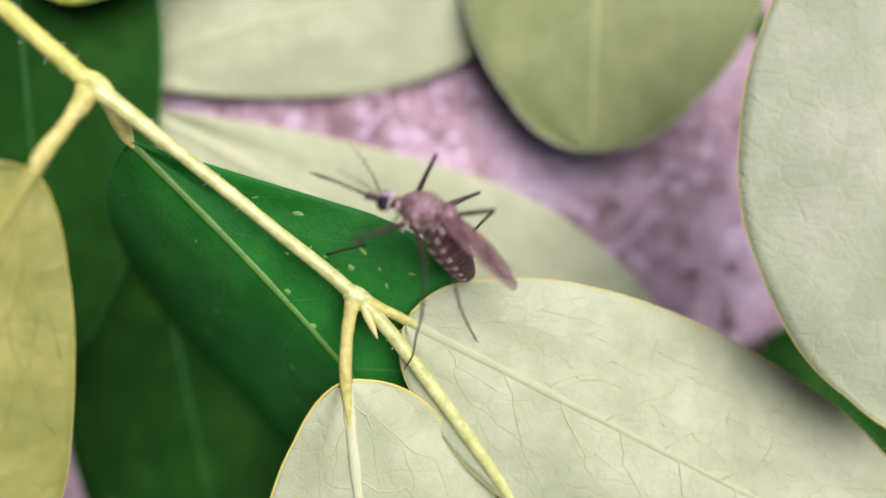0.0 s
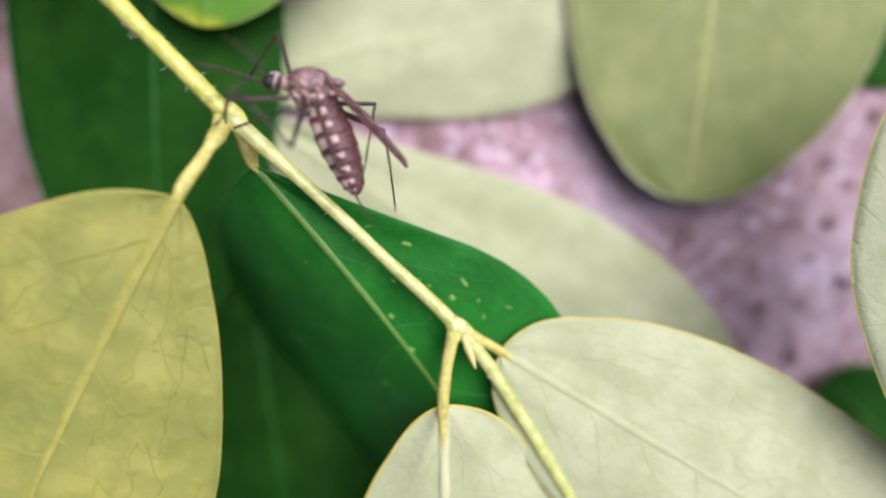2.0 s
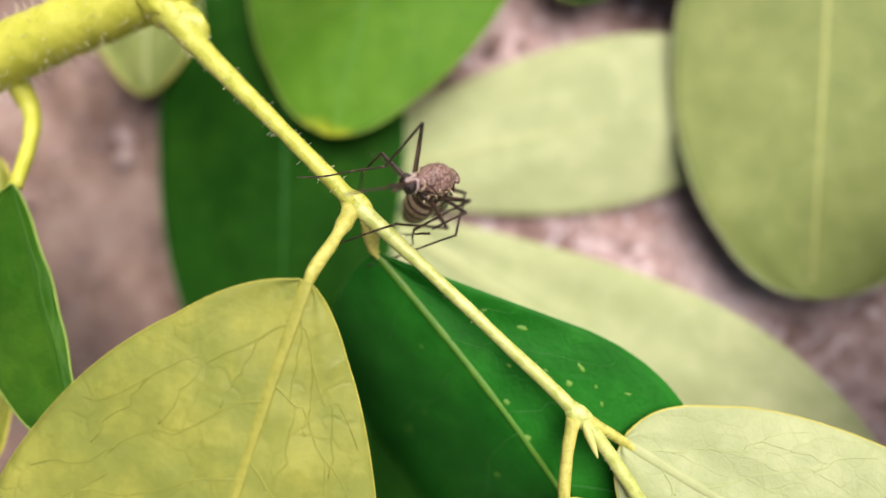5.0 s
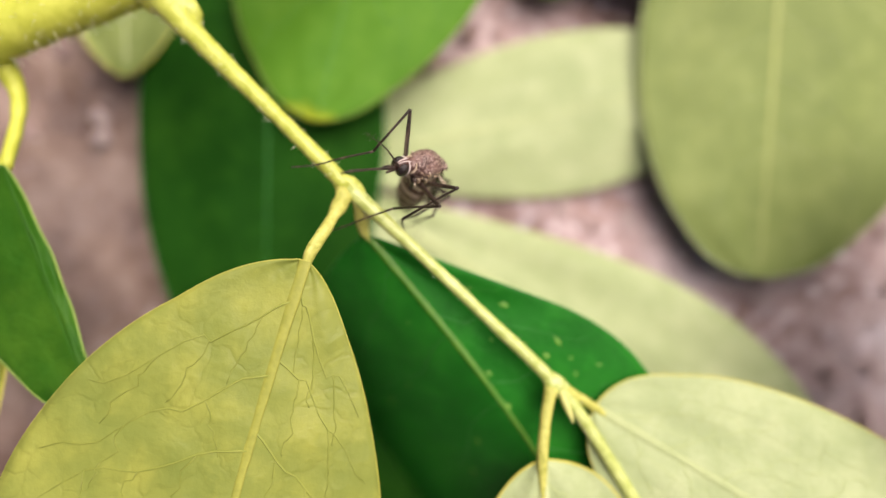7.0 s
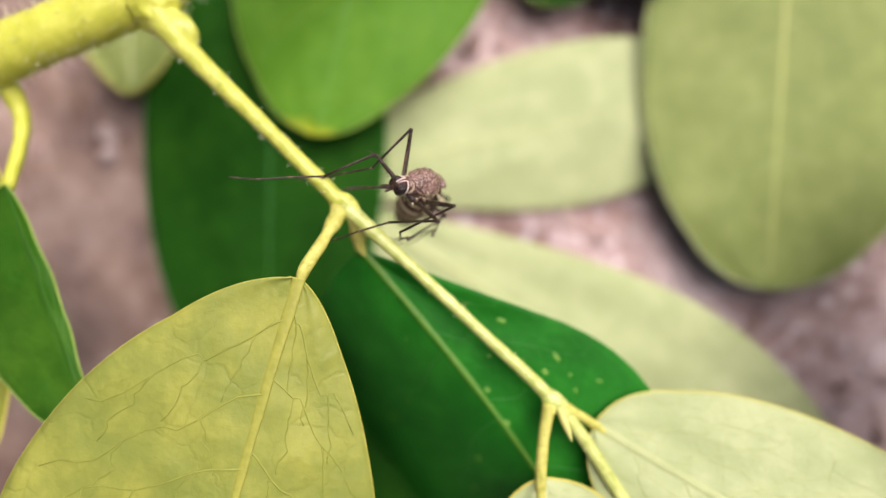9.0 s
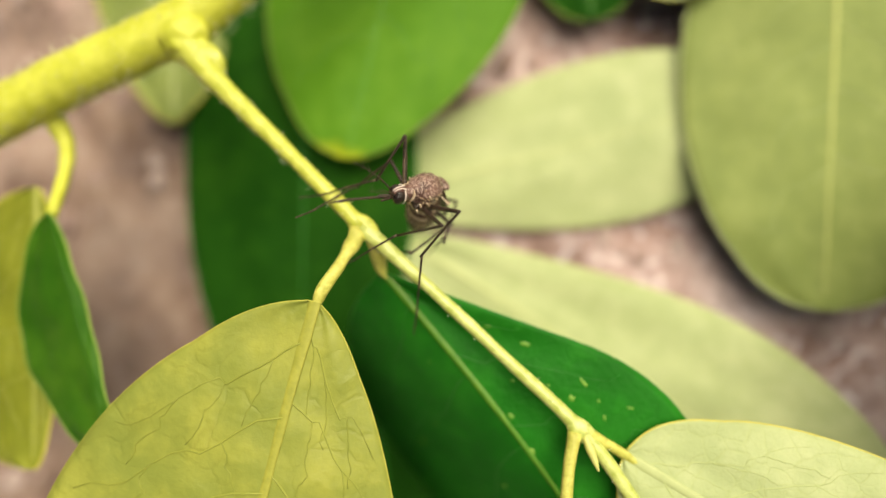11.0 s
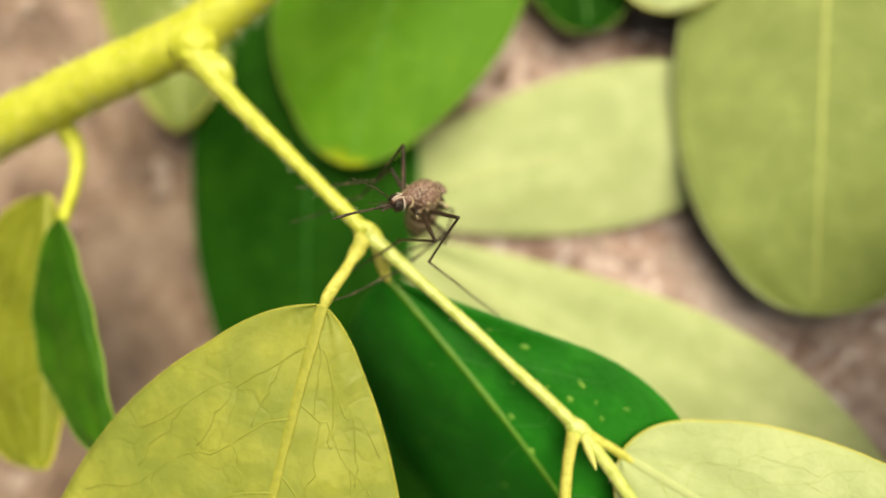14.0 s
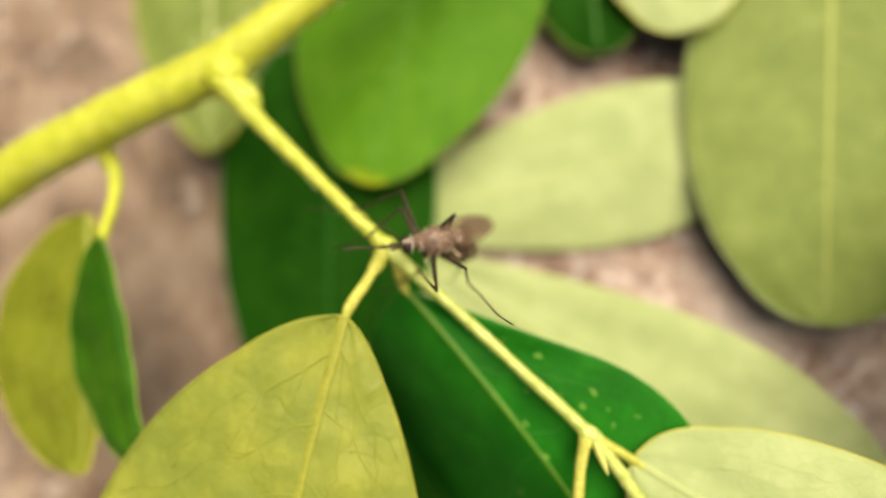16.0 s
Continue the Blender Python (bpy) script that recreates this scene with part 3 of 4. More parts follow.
leaf(Blade((-15.8, 25.8, -8.4), (-15.2, 8.3, -7.6), 4.8, 4.8, n1=(1.5, 1.5), seed=13), MATURE, GREEN, RIB_PALE,
     "pale yellow-green leaflet behind the thick stem", MARGIN, VEIN_PALE, 4, 0.12)
leaf(Blade((4.8, 25.0, -8.9), (5.7, 12.6, -8.7), 3.75, 3.4, seed=14), GREEN, PALE, RIB_GREEN,
     "dark green leaflet deep in the shade", MARGIN_GREEN, RIB_GREEN, 0, 0.1)
leaf(Blade((9.6, 26.0, -8.2), (9.6, 13.0, -7.8), 4.25, 4.25, seed=15), PALE, GREEN, RIB_PALE,
     "pale leaflet hanging behind the others", MARGIN, VEIN_PALE, 4, 0.12)
leaf(Blade((-5.6, -3.6, -9.5), (-3.5, -21.4, -9.3), 5.9, 6.1, cup=-0.4, seed=16), GREEN, PALE, VEIN_GREEN,
     "dark green leaflet hidden under the yellow-green one", VEIN_GREEN, RIB_GREEN, 0, 0.06)
leaf(Blade((27.6, 24.0, -10.1), (24.6, 4.5, -9.9), 4.5, 4.5, cup=-0.5, seed=17), GREEN, PALE, RIB_GREEN,
     "green leaflet between two pale ones", MARGIN_GREEN, RIB_GREEN, 0, 0.05)

leaf(Blade((35.5, -22.5, -9.8), (23.6, -9.9, -9.7), 4.4, 4.4, cup=-0.3, seed=18), GREEN, PALE, RIB_GREEN,
     "dark green leaflet in shade near the ground", MARGIN_GREEN, RIB_GREEN, 0, 0.05)


def specks(leaf_ob, blade, places):
    """Small blistered flecks on a leaflet: how far along and across it they lie, length and width."""
    rnd = random.Random(12)
    for u, v, long_, wide in places:
        long_, wide = long_ * 0.68, wide * 0.68
        c = blade.at(u, v, 0.078) - blade.base
        du = (blade.at(u + 0.01, v, 0.078) - blade.base - c).normalized()
        dv = (blade.at(u, v + 0.02, 0.078) - blade.base - c).normalized()
        nn = du.cross(dv).normalized()
        nn = nn if nn.z > 0 else -nn
        turn = rnd.uniform(-0.9, 0.9)
        ax, ay = du * math.cos(turn) + dv * math.sin(turn), dv * math.cos(turn) - du * math.sin(turn)
        bm = bmesh.new()
        rings = []
        for r, h in ((1.0, -0.008), (0.8, 0.006), (0.45, 0.014)):
            rings.append([bm.verts.new(c + ax * (math.cos(a) * long_ * r * k) + ay * (math.sin(a) * wide * r * k) + nn * h)
                          for a, k in ((2 * math.pi * j / 12, 1 + 0.45 * noise.noise(Vector((math.cos(j * 0.5236) * 1.4, math.sin(j * 0.5236) * 1.4, u * 40)))) for j in range(12))])
        top = bm.verts.new(c + nn * 0.016)
        for r0, r1 in zip(rings, rings[1:]):
            for j in range(12):
                bm.faces.new((r0[j], r0[(j + 1) % 12], r1[(j + 1) % 12], r1[j]))
        for j in range(12):
            bm.faces.new((rings[-1][j], rings[-1][(j + 1) % 12], top))
        bmesh.ops.recalc_face_normals(bm, faces=bm.faces)
        part("speck", bm, SPECK, leaf_ob)


specks(specked, SPECKED_BLADE, [
    (0.24, -0.72, 0.26, 0.15), (0.35, -0.68, 0.34, 0.09), (0.36, -0.52, 0.20, 0.14), (0.35, -0.44, 0.15, 0.10), (0.18, -0.68, 0.16, 0.08), (0.33, -0.06, 0.22, 0.14),
    (0.40, -0.02, 0.22, 0.17), (0.42, -0.58, 0.22, 0.08), (0.39, -0.64, 0.14, 0.07), (0.33, 0.60, 0.20, 0.14), (0.32, -0.48, 0.12, 0.09),
    (0.18, 0.18, 0.10, 0.07), (0.43, -0.76, 0.18, 0.06), (0.28, -0.30, 0.12, 0.08), (0.45, 0.25, 0.2, 0.12), (0.52, 0.4, 0.2, 0.14), (0.30, 0.42, 0.14, 0.1), (0.58, 0.15, 0.18, 0.12)])


# ---- the mosquito (its own frame: x ahead, y to its left, z up) ----
def insect_skin(name, a, b_, c_, cell, rough=0.55, scaly=1.0):
    """Chitin under a coat of tiny pale and dark scales."""
    m, n, l, b = material(name, rough, 0.45)
    co = n.new("ShaderNodeTexCoord").outputs["Object"]
    vor = n.new("ShaderNodeTexVoronoi")
    vor.inputs["Scale"].default_value = cell * 1000
    l.new(co, vor.inputs["Vector"])
    sep = n.new("ShaderNodeSeparateColor")
    l.new(vor.outputs["Color"], sep.inputs[0])
    big = noise_tex(n, l, co, 1400, 3.0)
    col = mix(n, l, ramp(n, l, big, [(0.4, (0, 0, 0)), (0.62, (1, 1, 1))]), a, b_)
    col = mix(n, l, maths(n, l, "MULTIPLY", ramp(n, l, sep.outputs[0], [(0.62, (0, 0, 0)), (0.70, (1, 1, 1))]), scaly), col, c_)
    l.new(col, b.inputs["Base Color"])
    bump = n.new("ShaderNodeBump")
    bump.inputs["Strength"].default_value = 0.7
    bump.inputs["Distance"].default_value = 0.00002
    l.new(vor.outputs["Distance"], bump.inputs["Height"])
    l.new(bump.outputs[0], b.inputs["Normal"])
    return m


THORAX = insect_skin("thorax_scales", (0.070, 0.032, 0.026), (0.18, 0.094, 0.080), (0.50, 0.37, 0.32), 26, 0.32, 0.62)
DARKSKIN = insect_skin("dark_scales", (0.042, 0.014, 0.011), (0.085, 0.033, 0.026), (0.19, 0.095, 0.075), 18, 0.42, 0.5)
FLANK = insect_skin("flank_scales", (0.055, 0.026, 0.019), (0.13, 0.070, 0.052), (0.60, 0.48, 0.33), 13, 0.42, 0.8)
PALESKIN = insect_skin("pale_band", (0.40, 0.29, 0.20), (0.52, 0.40, 0.29), (0.64, 0.53, 0.41), 14, 0.6, 0.5)
LEGSKIN = insect_skin("leg_scales", (0.014, 0.008, 0.006), (0.030, 0.016, 0.012), (0.12, 0.075, 0.055), 25, 0.4, 0.5)
GOLDSKIN = insect_skin("gold_scales", (0.34, 0.22, 0.13), (0.50, 0.36, 0.23), (0.62, 0.50, 0.36), 20, 0.5, 0.5)
WHITESKIN = insect_skin("white_scales", (0.55, 0.44, 0.40), (0.68, 0.58, 0.54), (0.78, 0.70, 0.66), 20, 0.55, 0.5)
LEGPALE = insect_skin("leg_pale", (0.07, 0.045, 0.03), (0.11, 0.075, 0.05), (0.2, 0.14, 0.1), 25, 0.5, 0.4)
EYE = insect_skin("compound_eye", (0.010, 0.006, 0.006), (0.018, 0.010, 0.009), (0.03, 0.02, 0.018), 40, 0.22, 0.4)


def wing_material():
    m, n, l, b = material("wing_membrane", 0.35, 0.5)
    co = n.new("ShaderNodeTexCoord").outputs["Object"]
    f = noise_tex(n, l, co, 2600, 4.0)
    l.new(ramp(n, l, f, [(0.3, (0.185, 0.098, 0.085)), (0.7, (0.32, 0.195, 0.17))]), b.inputs["Base Color"])
    t = n.new("ShaderNodeBsdfTransparent")
    x = n.new("ShaderNodeMixShader")
    x.inputs[0].default_value = 0.38
    l.new(t.outputs[0], x.inputs[1])
    l.new(b.outputs[0], x.inputs[2])
    l.new(x.outputs[0], n["Material Output"].inputs["Surface"])
    return m


WING = wing_material()
mosquito = tagged(new("mosquito"), "small brown mosquito with banded abdomen and long thin legs", "mosquito")


def ball(bm, centre, size, sub=3, rough=0.0, tilt=0.0):
    got = bmesh.ops.create_icosphere(bm, subdivisions=sub, radius=1)
    turn = Matrix.Rotation(radians(tilt), 3, "Y")
    for v in got["verts"]:
        k = 1 + rough * noise.noise(v.co * 3.1 + Vector(centre))
        v.co = turn @ Vector((v.co.x * size[0], v.co.y * size[1], v.co.z * size[2])) * k + Vector(centre)


def bristles(bm, centre, size, count, length, seed, lift=0.0):
    rnd = random.Random(seed)
    for _ in range(count):
        q = Vector((rnd.gauss(0, 1), rnd.gauss(0, 1), rnd.gauss(0.3, 1))).normalized()
        root = Vector(centre) + Vector((q.x * size[0], q.y * size[1], q.z * size[2])) * 0.97
        end = root + (q + Vector((-0.8, 0, 0.1))).normalized() * length * rnd.uniform(0.5, 1.2)
        tube(bm, [root, end], [0.012, 0.003], 3)


HINGED = {}


def build_mosquito():
    m = bmesh.new()
    ball(m, (0, 0, 0), (0.76, 0.53, 0.54), 4, 0.06, 10)
    ball(m, (0.70, 0, -0.12), (0.24, 0.26, 0.24), 3)
    bristles(m, (0, 0, 0), (0.76, 0.53, 0.54), 80, 0.09, 8)
    thorax = part("thorax", m, THORAX, mosquito, "humped brown thorax with pinkish-grey scales")
    m = bmesh.new()
    ball(m, (-0.10, 0, -0.38), (0.60, 0.46, 0.50), 3, 0.10, 25)
    part("thorax_flank", m, FLANK, thorax, "dark flank flecked with golden scales")
    rnd = random.Random(77)
    for side in (-1, 1):
        for k in range(7):
            m = bmesh.new()
            a0 = rnd.uniform(-0.9, 0.7)
            q = [Vector((0.60 * math.sin(a0 + j * 0.13) - 0.05, side * (0.50 - 0.05 * (k % 3)), -0.10 - 0.10 * k + 0.05 * j)) for j in range(5)]
            tube(m, q, blend([0.02, 0.045, 0.05, 0.02], 5), 6, 0.4)
            part("scale_patch", m, PALESKIN, thorax)
    m = bmesh.new()
    rnd = random.Random(15)
    for _ in range(150):                               # a loose fringe of golden scales round the hump
        a, low = rnd.uniform(0, 2 * math.pi), rnd.gauss(-0.10, 0.16)
        k = math.sqrt(max(0.1, 1 - (low / 0.54) ** 2))
        p = Vector((0.77 * k * math.cos(a), 0.54 * k * math.sin(a), low - 0.13 * math.cos(a)))
        q = Vector((rnd.gauss(-0.5, 0.5), rnd.gauss(0, 0.5), rnd.gauss(0.2, 0.5))).normalized() * rnd.uniform(0.05, 0.11)
        tube(m, [p - q * 0.5, p, p + q * 0.6], [0.010, 0.024, 0.008], 4)
    part("scale_fringe", m, GOLDSKIN, thorax, "golden scales round the hump")
    m = bmesh.new()
    ball(m, (-0.80, 0, 0.24), (0.24, 0.34, 0.15), 3, 0.05)
    part("scutellum", m, THORAX, mosquito)
    for side in (-1, 1):
        m = bmesh.new()
        tube(m, [(-0.55, side * 0.42, -0.02), (-0.72, side * 0.60, -0.10), (-0.80, side * 0.68, -0.14)], [0.03, 0.03, 0.09], 8)
        part("haltere", m, PALESKIN, mosquito)
    m = bmesh.new()
    ball(m, (1.12, 0, -0.24), (0.27, 0.26, 0.28), 3, 0.04)
    bristles(m, (1.12, 0, -0.24), (0.27, 0.26, 0.28), 40, 0.12, 9)
    head = part("head", m, DARKSKIN, mosquito, "small dark round head")
    HINGED["head"] = head
    for side in (-1, 1):
        m = bmesh.new()
        ball(m, (1.18, side * 0.17, -0.25), (0.21, 0.18, 0.26), 3)
        part("eye", m, EYE, head, "black faceted eye")
        m = bmesh.new()
        ring = [(1.02 + 0.05 * math.cos(a), side * 0.33 * math.sin(a), -0.24 + 0.33 * math.cos(a)) for a in np.linspace(0.18, 2.3, 14)]
        tube(m, ring, blend([0.012, 0.026, 0.032, 0.026, 0.01], 14), 6, 0.3)
        part("eye_rim", m, WHITESKIN, head, "white scale line behind the eye")
        m = bmesh.new()
        tube(m, curve([(1.38, side * 0.035, -0.12), (1.27, side * 0.045, 0.0), (1.12, side * 0.06, 0.06), (0.98, side * 0.09, 0.06)], 5), 0.022, 6, 0.3)
        part("crown_stripe", m, WHITESKIN, head)
        m = bmesh.new()
        ring = [(0.82 - 0.05 * math.sin(a), side * 0.30 * math.sin(a), -0.15 + 0.29 * math.cos(a)) for a in np.linspace(0.5, 2.2, 12)]
        tube(m, ring, blend([0.015, 0.04, 0.05, 0.02], 12), 6, 0.4)
        part("collar", m, PALESKIN, thorax, "pale scaly collar")
        m = bmesh.new()
        c = curve([(1.38, side * 0.10, -0.18), (1.95, side * 0.36, 0.16), (2.9, side * 0.70, 0.46)], 8)
        tube(m, c, blend([0.035, 0.022, 0.008], len(c)), 5)
        rnd = random.Random(31 + side)
        for k in range(3, len(c), 2):
            for _ in range(5):
                q = Vector((rnd.uniform(-0.2, 0.6), rnd.gauss(0, 1), rnd.gauss(0, 1))).normalized()
                tube(m, [c[k], c[k] + q * 0.22], [0.006, 0.002], 3)
        part("antenna", m, LEGSKIN, head)
        m = bmesh.new()
        tube(m, curve([(1.40, side * 0.07, -0.36), (1.62, side * 0.11, -0.40), (1.78, side * 0.12, -0.46)], 4), 0.042, 6)
        part("palp", m, LEGSKIN, head)
    m = bmesh.new()
    c = curve([(1.38, 0, -0.36), (2.1, 0, -0.44), (2.9, 0, -0.56), (3.55, 0, -0.72)], 8)
    tube(m, c, blend([0.07, 0.048, 0.042, 0.042, 0.055, 0.025], len(c)), 8)
    part("proboscis", m, LEGSKIN, head, "long straight dark proboscis")
    # abdomen: a waist and eight overlapping rings
    m = bmesh.new()
    tube(m, [(-0.30, 0, -0.10), (-0.50, 0, -0.25), (-0.75, 0, -0.48)], [0.30, 0.36, 0.34], 16)
    belly = part("abdomen", m, DARKSKIN, mosquito, "banded dark and pale abdomen")
    HINGED["abdomen"] = belly
    way = curve([(-0.45, 0, -0.20), (-0.82, 0, -0.82), (-1.34, 0, -1.42), (-1.86, 0, -1.98), (-2.30, 0, -2.48), (-2.5, 0, -2.75)], 10)
    prof = blend([0.36, 0.52, 0.61, 0.63, 0.58, 0.50, 0.41, 0.29, 0.13], len(way))
    count = 8
    for k in range(count):
        i0, i1 = k * (len(way) - 1) // count, (k + 1) * (len(way) - 1) // count
        m = bmesh.new()
        pts, rad = [], []
        for j in range(9):
            x = i0 + (i1 - i0) * j / 8 + (0.35 if j == 8 else 0)
            i = min(int(x), len(way) - 2)
            pts.append(way[i].lerp(way[i + 1], x - i))
            rad.append((prof[i] + (prof[i + 1] - prof[i]) * (x - i)) * (0.97 + 0.07 * j / 8 - (0.10 if j == 8 else 0)))
        tube(m, pts, rad, 20, 0.03)
        for fc in m.faces:
            fc.material_index = 0
        m.faces.ensure_lookup_table()
        for fi, fc in enumerate(m.faces):
            ringno = fi // 20
            c = fc.calc_center_median()
            mid_line = pts[min(ringno, 8)]
            below = (c - mid_line).normalized().dot(Vector((0.74, 0, -0.67)))
            if below > 0.42:
                fc.material_index = 0 if ringno in (4, 5, 6) else 1
            else:
                fc.material_index = 1 if abs(below + 0.02) < 0.24 * (1 - ringno / 3.6) else 0
        part("abdominal_ring", m, (DARKSKIN, PALESKIN), belly)
    for side in (-1, 1):
        wing(side)


def wing(side):
    root = Vector((-0.38, side * 0.30, 0.32 + 0.04 * side))
    along = Vector((-0.80, side * -0.02, -0.58)).normalized()
    out = Vector((0.10, side * 0.96, -0.16))
    out = (out - along * out.dot(along)).normalized()
    up = along.cross(out) * (-side)

    def at(u, v):
        lead = 0.34 * math.sin(math.pi * u ** 0.8) ** 0.6 + 0.05
        trail = -(0.62 * math.sin(math.pi * u ** 1.15) ** 0.7 + 0.04)
        return root + along * (3.75 * u) + out * (trail + (lead - trail) * v - 0.05) + up * (0.05 * math.sin(v * 9) * u + 0.06 * u * (1 - v) + 0.10 * u)

    m = bmesh.new()
    nu, nv = 24, 10
    layers = []
    for off in (0.008, -0.008):
        layers.append([[m.verts.new(at(i / nu, k / nv) + up * off) for k in range(nv + 1)] for i in range(nu + 1)])
    for li, g in enumerate(layers):
        for i in range(nu):
            for k in range(nv):
                q = [g[i][k], g[i][k + 1], g[i + 1][k + 1], g[i + 1][k]]
                m.faces.new(q if li else q[::-1])
    loop = [(i, 0) for i in range(nu + 1)] + [(nu, k) for k in range(1, nv + 1)] + [(i, nv) for i in range(nu - 1, -1, -1)] + [(0, k) for k in range(nv - 1, 0, -1)]
    for (i, k), (i2, k2) in zip(loop, loop[1:] + loop[:1]):
        m.faces.new((layers[0][i][k], layers[0][i2][k2], layers[1][i2][k2], layers[1][i][k]))
    ob = part("wing", m, WING, mosquito, "smoky translucent wing with scaled veins")
    HINGED["wing%d" % side] = ob
    for v0, v1, u0 in ((1.0, 1.0, 0.0), (0.86, 0.80, 0.02), (0.66, 0.62, 0.05), (0.52, 0.42, 0.10), (0.36, 0.28, 0.12), (0.20, 0.12, 0.15), (0.0, 0.0, 0.0)):
        m = bmesh.new()
        tube(m, [at(u0 + (0.98 - u0) * s, v0 + (v1 - v0) * s) for s in np.linspace(0, 1, 16)], blend([0.028, 0.020, 0.012], 16), 5)
        part("wing_vein", m, DARKSKIN, ob)


HIPS = {"fl": (0.38, 0.34, -0.50), "fr": (0.38, -0.34, -0.50), "ml": (0.02, 0.38, -0.58), "mr": (0.02, -0.38, -0.58),
        "hl": (-0.32, 0.36, -0.52), "hr": (-0.32, -0.36, -0.52)}
SIZES = {"f": (2.0, 1.9, 3.0), "m": (2.1, 2.1, 3.0), "h": (2.2, 2.2, 3.6)}
LEGS = {}


def build_leg(key):
    """A leg: thigh with hip, and on it shin and jointed foot."""
    thigh_l, shin_l, foot_l = SIZES[key[0]]
    m = bmesh.new()
    tube(m, [(-0.10, 0, 0.05), (0.02, 0, 0), (0.3, 0, 0), (thigh_l * 0.6, 0, 0), (thigh_l - 0.05, 0, 0), (thigh_l, 0, 0)], [0.13, 0.12, 0.085, 0.080, 0.06, 0.065], 8)
    for fi, fc in enumerate(m.faces):
        fc.material_index = 1 if 8 <= fi < 24 and fi % 8 in (4, 5, 6) else 0
    leg_ob = part("leg", m, (LEGSKIN, LEGPALE), mosquito, "thin dark scaly leg")
    m = bmesh.new()
    tube(m, [(0, 0, 0), (0.06, 0, 0), (shin_l * 0.5, 0, 0.02), (shin_l, 0, 0)], [0.062, 0.050, 0.043, 0.048], 7)
    shin = part("shin", m, LEGSKIN, leg_ob)
    m = bmesh.new()
    c = curve([(0, 0, 0), (foot_l * 0.35, 0, 0.03), (foot_l * 0.7, 0, 0.0), (foot_l * 0.92, 0, 0.10), (foot_l, 0, 0.16)], 8)
    rad = blend([0.042, 0.036, 0.032, 0.028, 0.024], len(c))
    tube(m, c, [r * (1.18 if k % 8 == 0 else 1) for k, r in enumerate(rad)], 6)
    for s in (-1, 1):
        tube(m, [c[-1], c[-1] + Vector((0.06, s * 0.05, -0.03))], [0.016, 0.004], 4)
    for fi, fc in enumerate(m.faces):
        fc.material_index = 1 if (fi // 6) % 8 == 0 else 0
    foot = part("foot", m, (LEGSKIN, LEGPALE), leg_ob)
    LEGS[key] = (leg_ob, shin, foot, key)


build_mosquito()
for key in HIPS:
    build_leg(key)


def turned(az, el):
    """A turn that lays the x axis along a bearing and a height angle."""
    d = Vector((math.cos(radians(el)) * math.cos(radians(az)), math.cos(radians(el)) * math.sin(radians(az)), math.sin(radians(el))))
    return Vector((1, 0, 0)).rotation_difference(d).to_matrix().to_4x4()


def stride(leg, rows):
    """Keys a leg: seconds, then bearing and height of thigh, shin and foot in the insect's frame."""
    thigh, shin, foot, key = leg
    long_, mid_, _ = SIZES[key[0]]
    a, b, c = [], [], []
    for t, a1, e1, a2, e2, a3, e3 in rows:
        q1, q2, q3 = turned(a1, e1), turned(a2, e2), turned(a3, e3)
        r2, r3 = q1.inverted() @ q2, q1.inverted() @ q3
        knee = Vector((long_, 0, 0)) * MM
        a.append((t, Matrix.Translation(mm(HIPS[key])) @ q1))
        b.append((t, Matrix.Translation(knee) @ r2))
        c.append((t, Matrix.Translation(knee + r2.to_3x3() @ (Vector((mid_, 0, 0)) * MM)) @ r3))
    walk(thigh, a)
    walk(shin, b)
    walk(foot, c)


def hinge(part_ob, pivot, rest, rows):
    """Keys a part that swings about a pivot: seconds, then bearing and height of its axis in the insect's frame."""
    d0 = Vector(rest).normalized()
    p = mm(pivot)
    keys = []
    for t, az, el in rows:
        d = turned(az, el).to_3x3() @ Vector((1, 0, 0))
        q = d0.rotation_difference(d).to_matrix().to_4x4()
        keys.append((t, Matrix.Translation(p) @ q @ Matrix.Translation(-p)))
    walk(part_ob, keys)


SPRING = ((0.0, 1.0), (1.0, 1.0), (1.5, 0.8), (2.0, 0.4), (2.5, 0.0), (16.0, 0.0))     # how far the shrub is bent


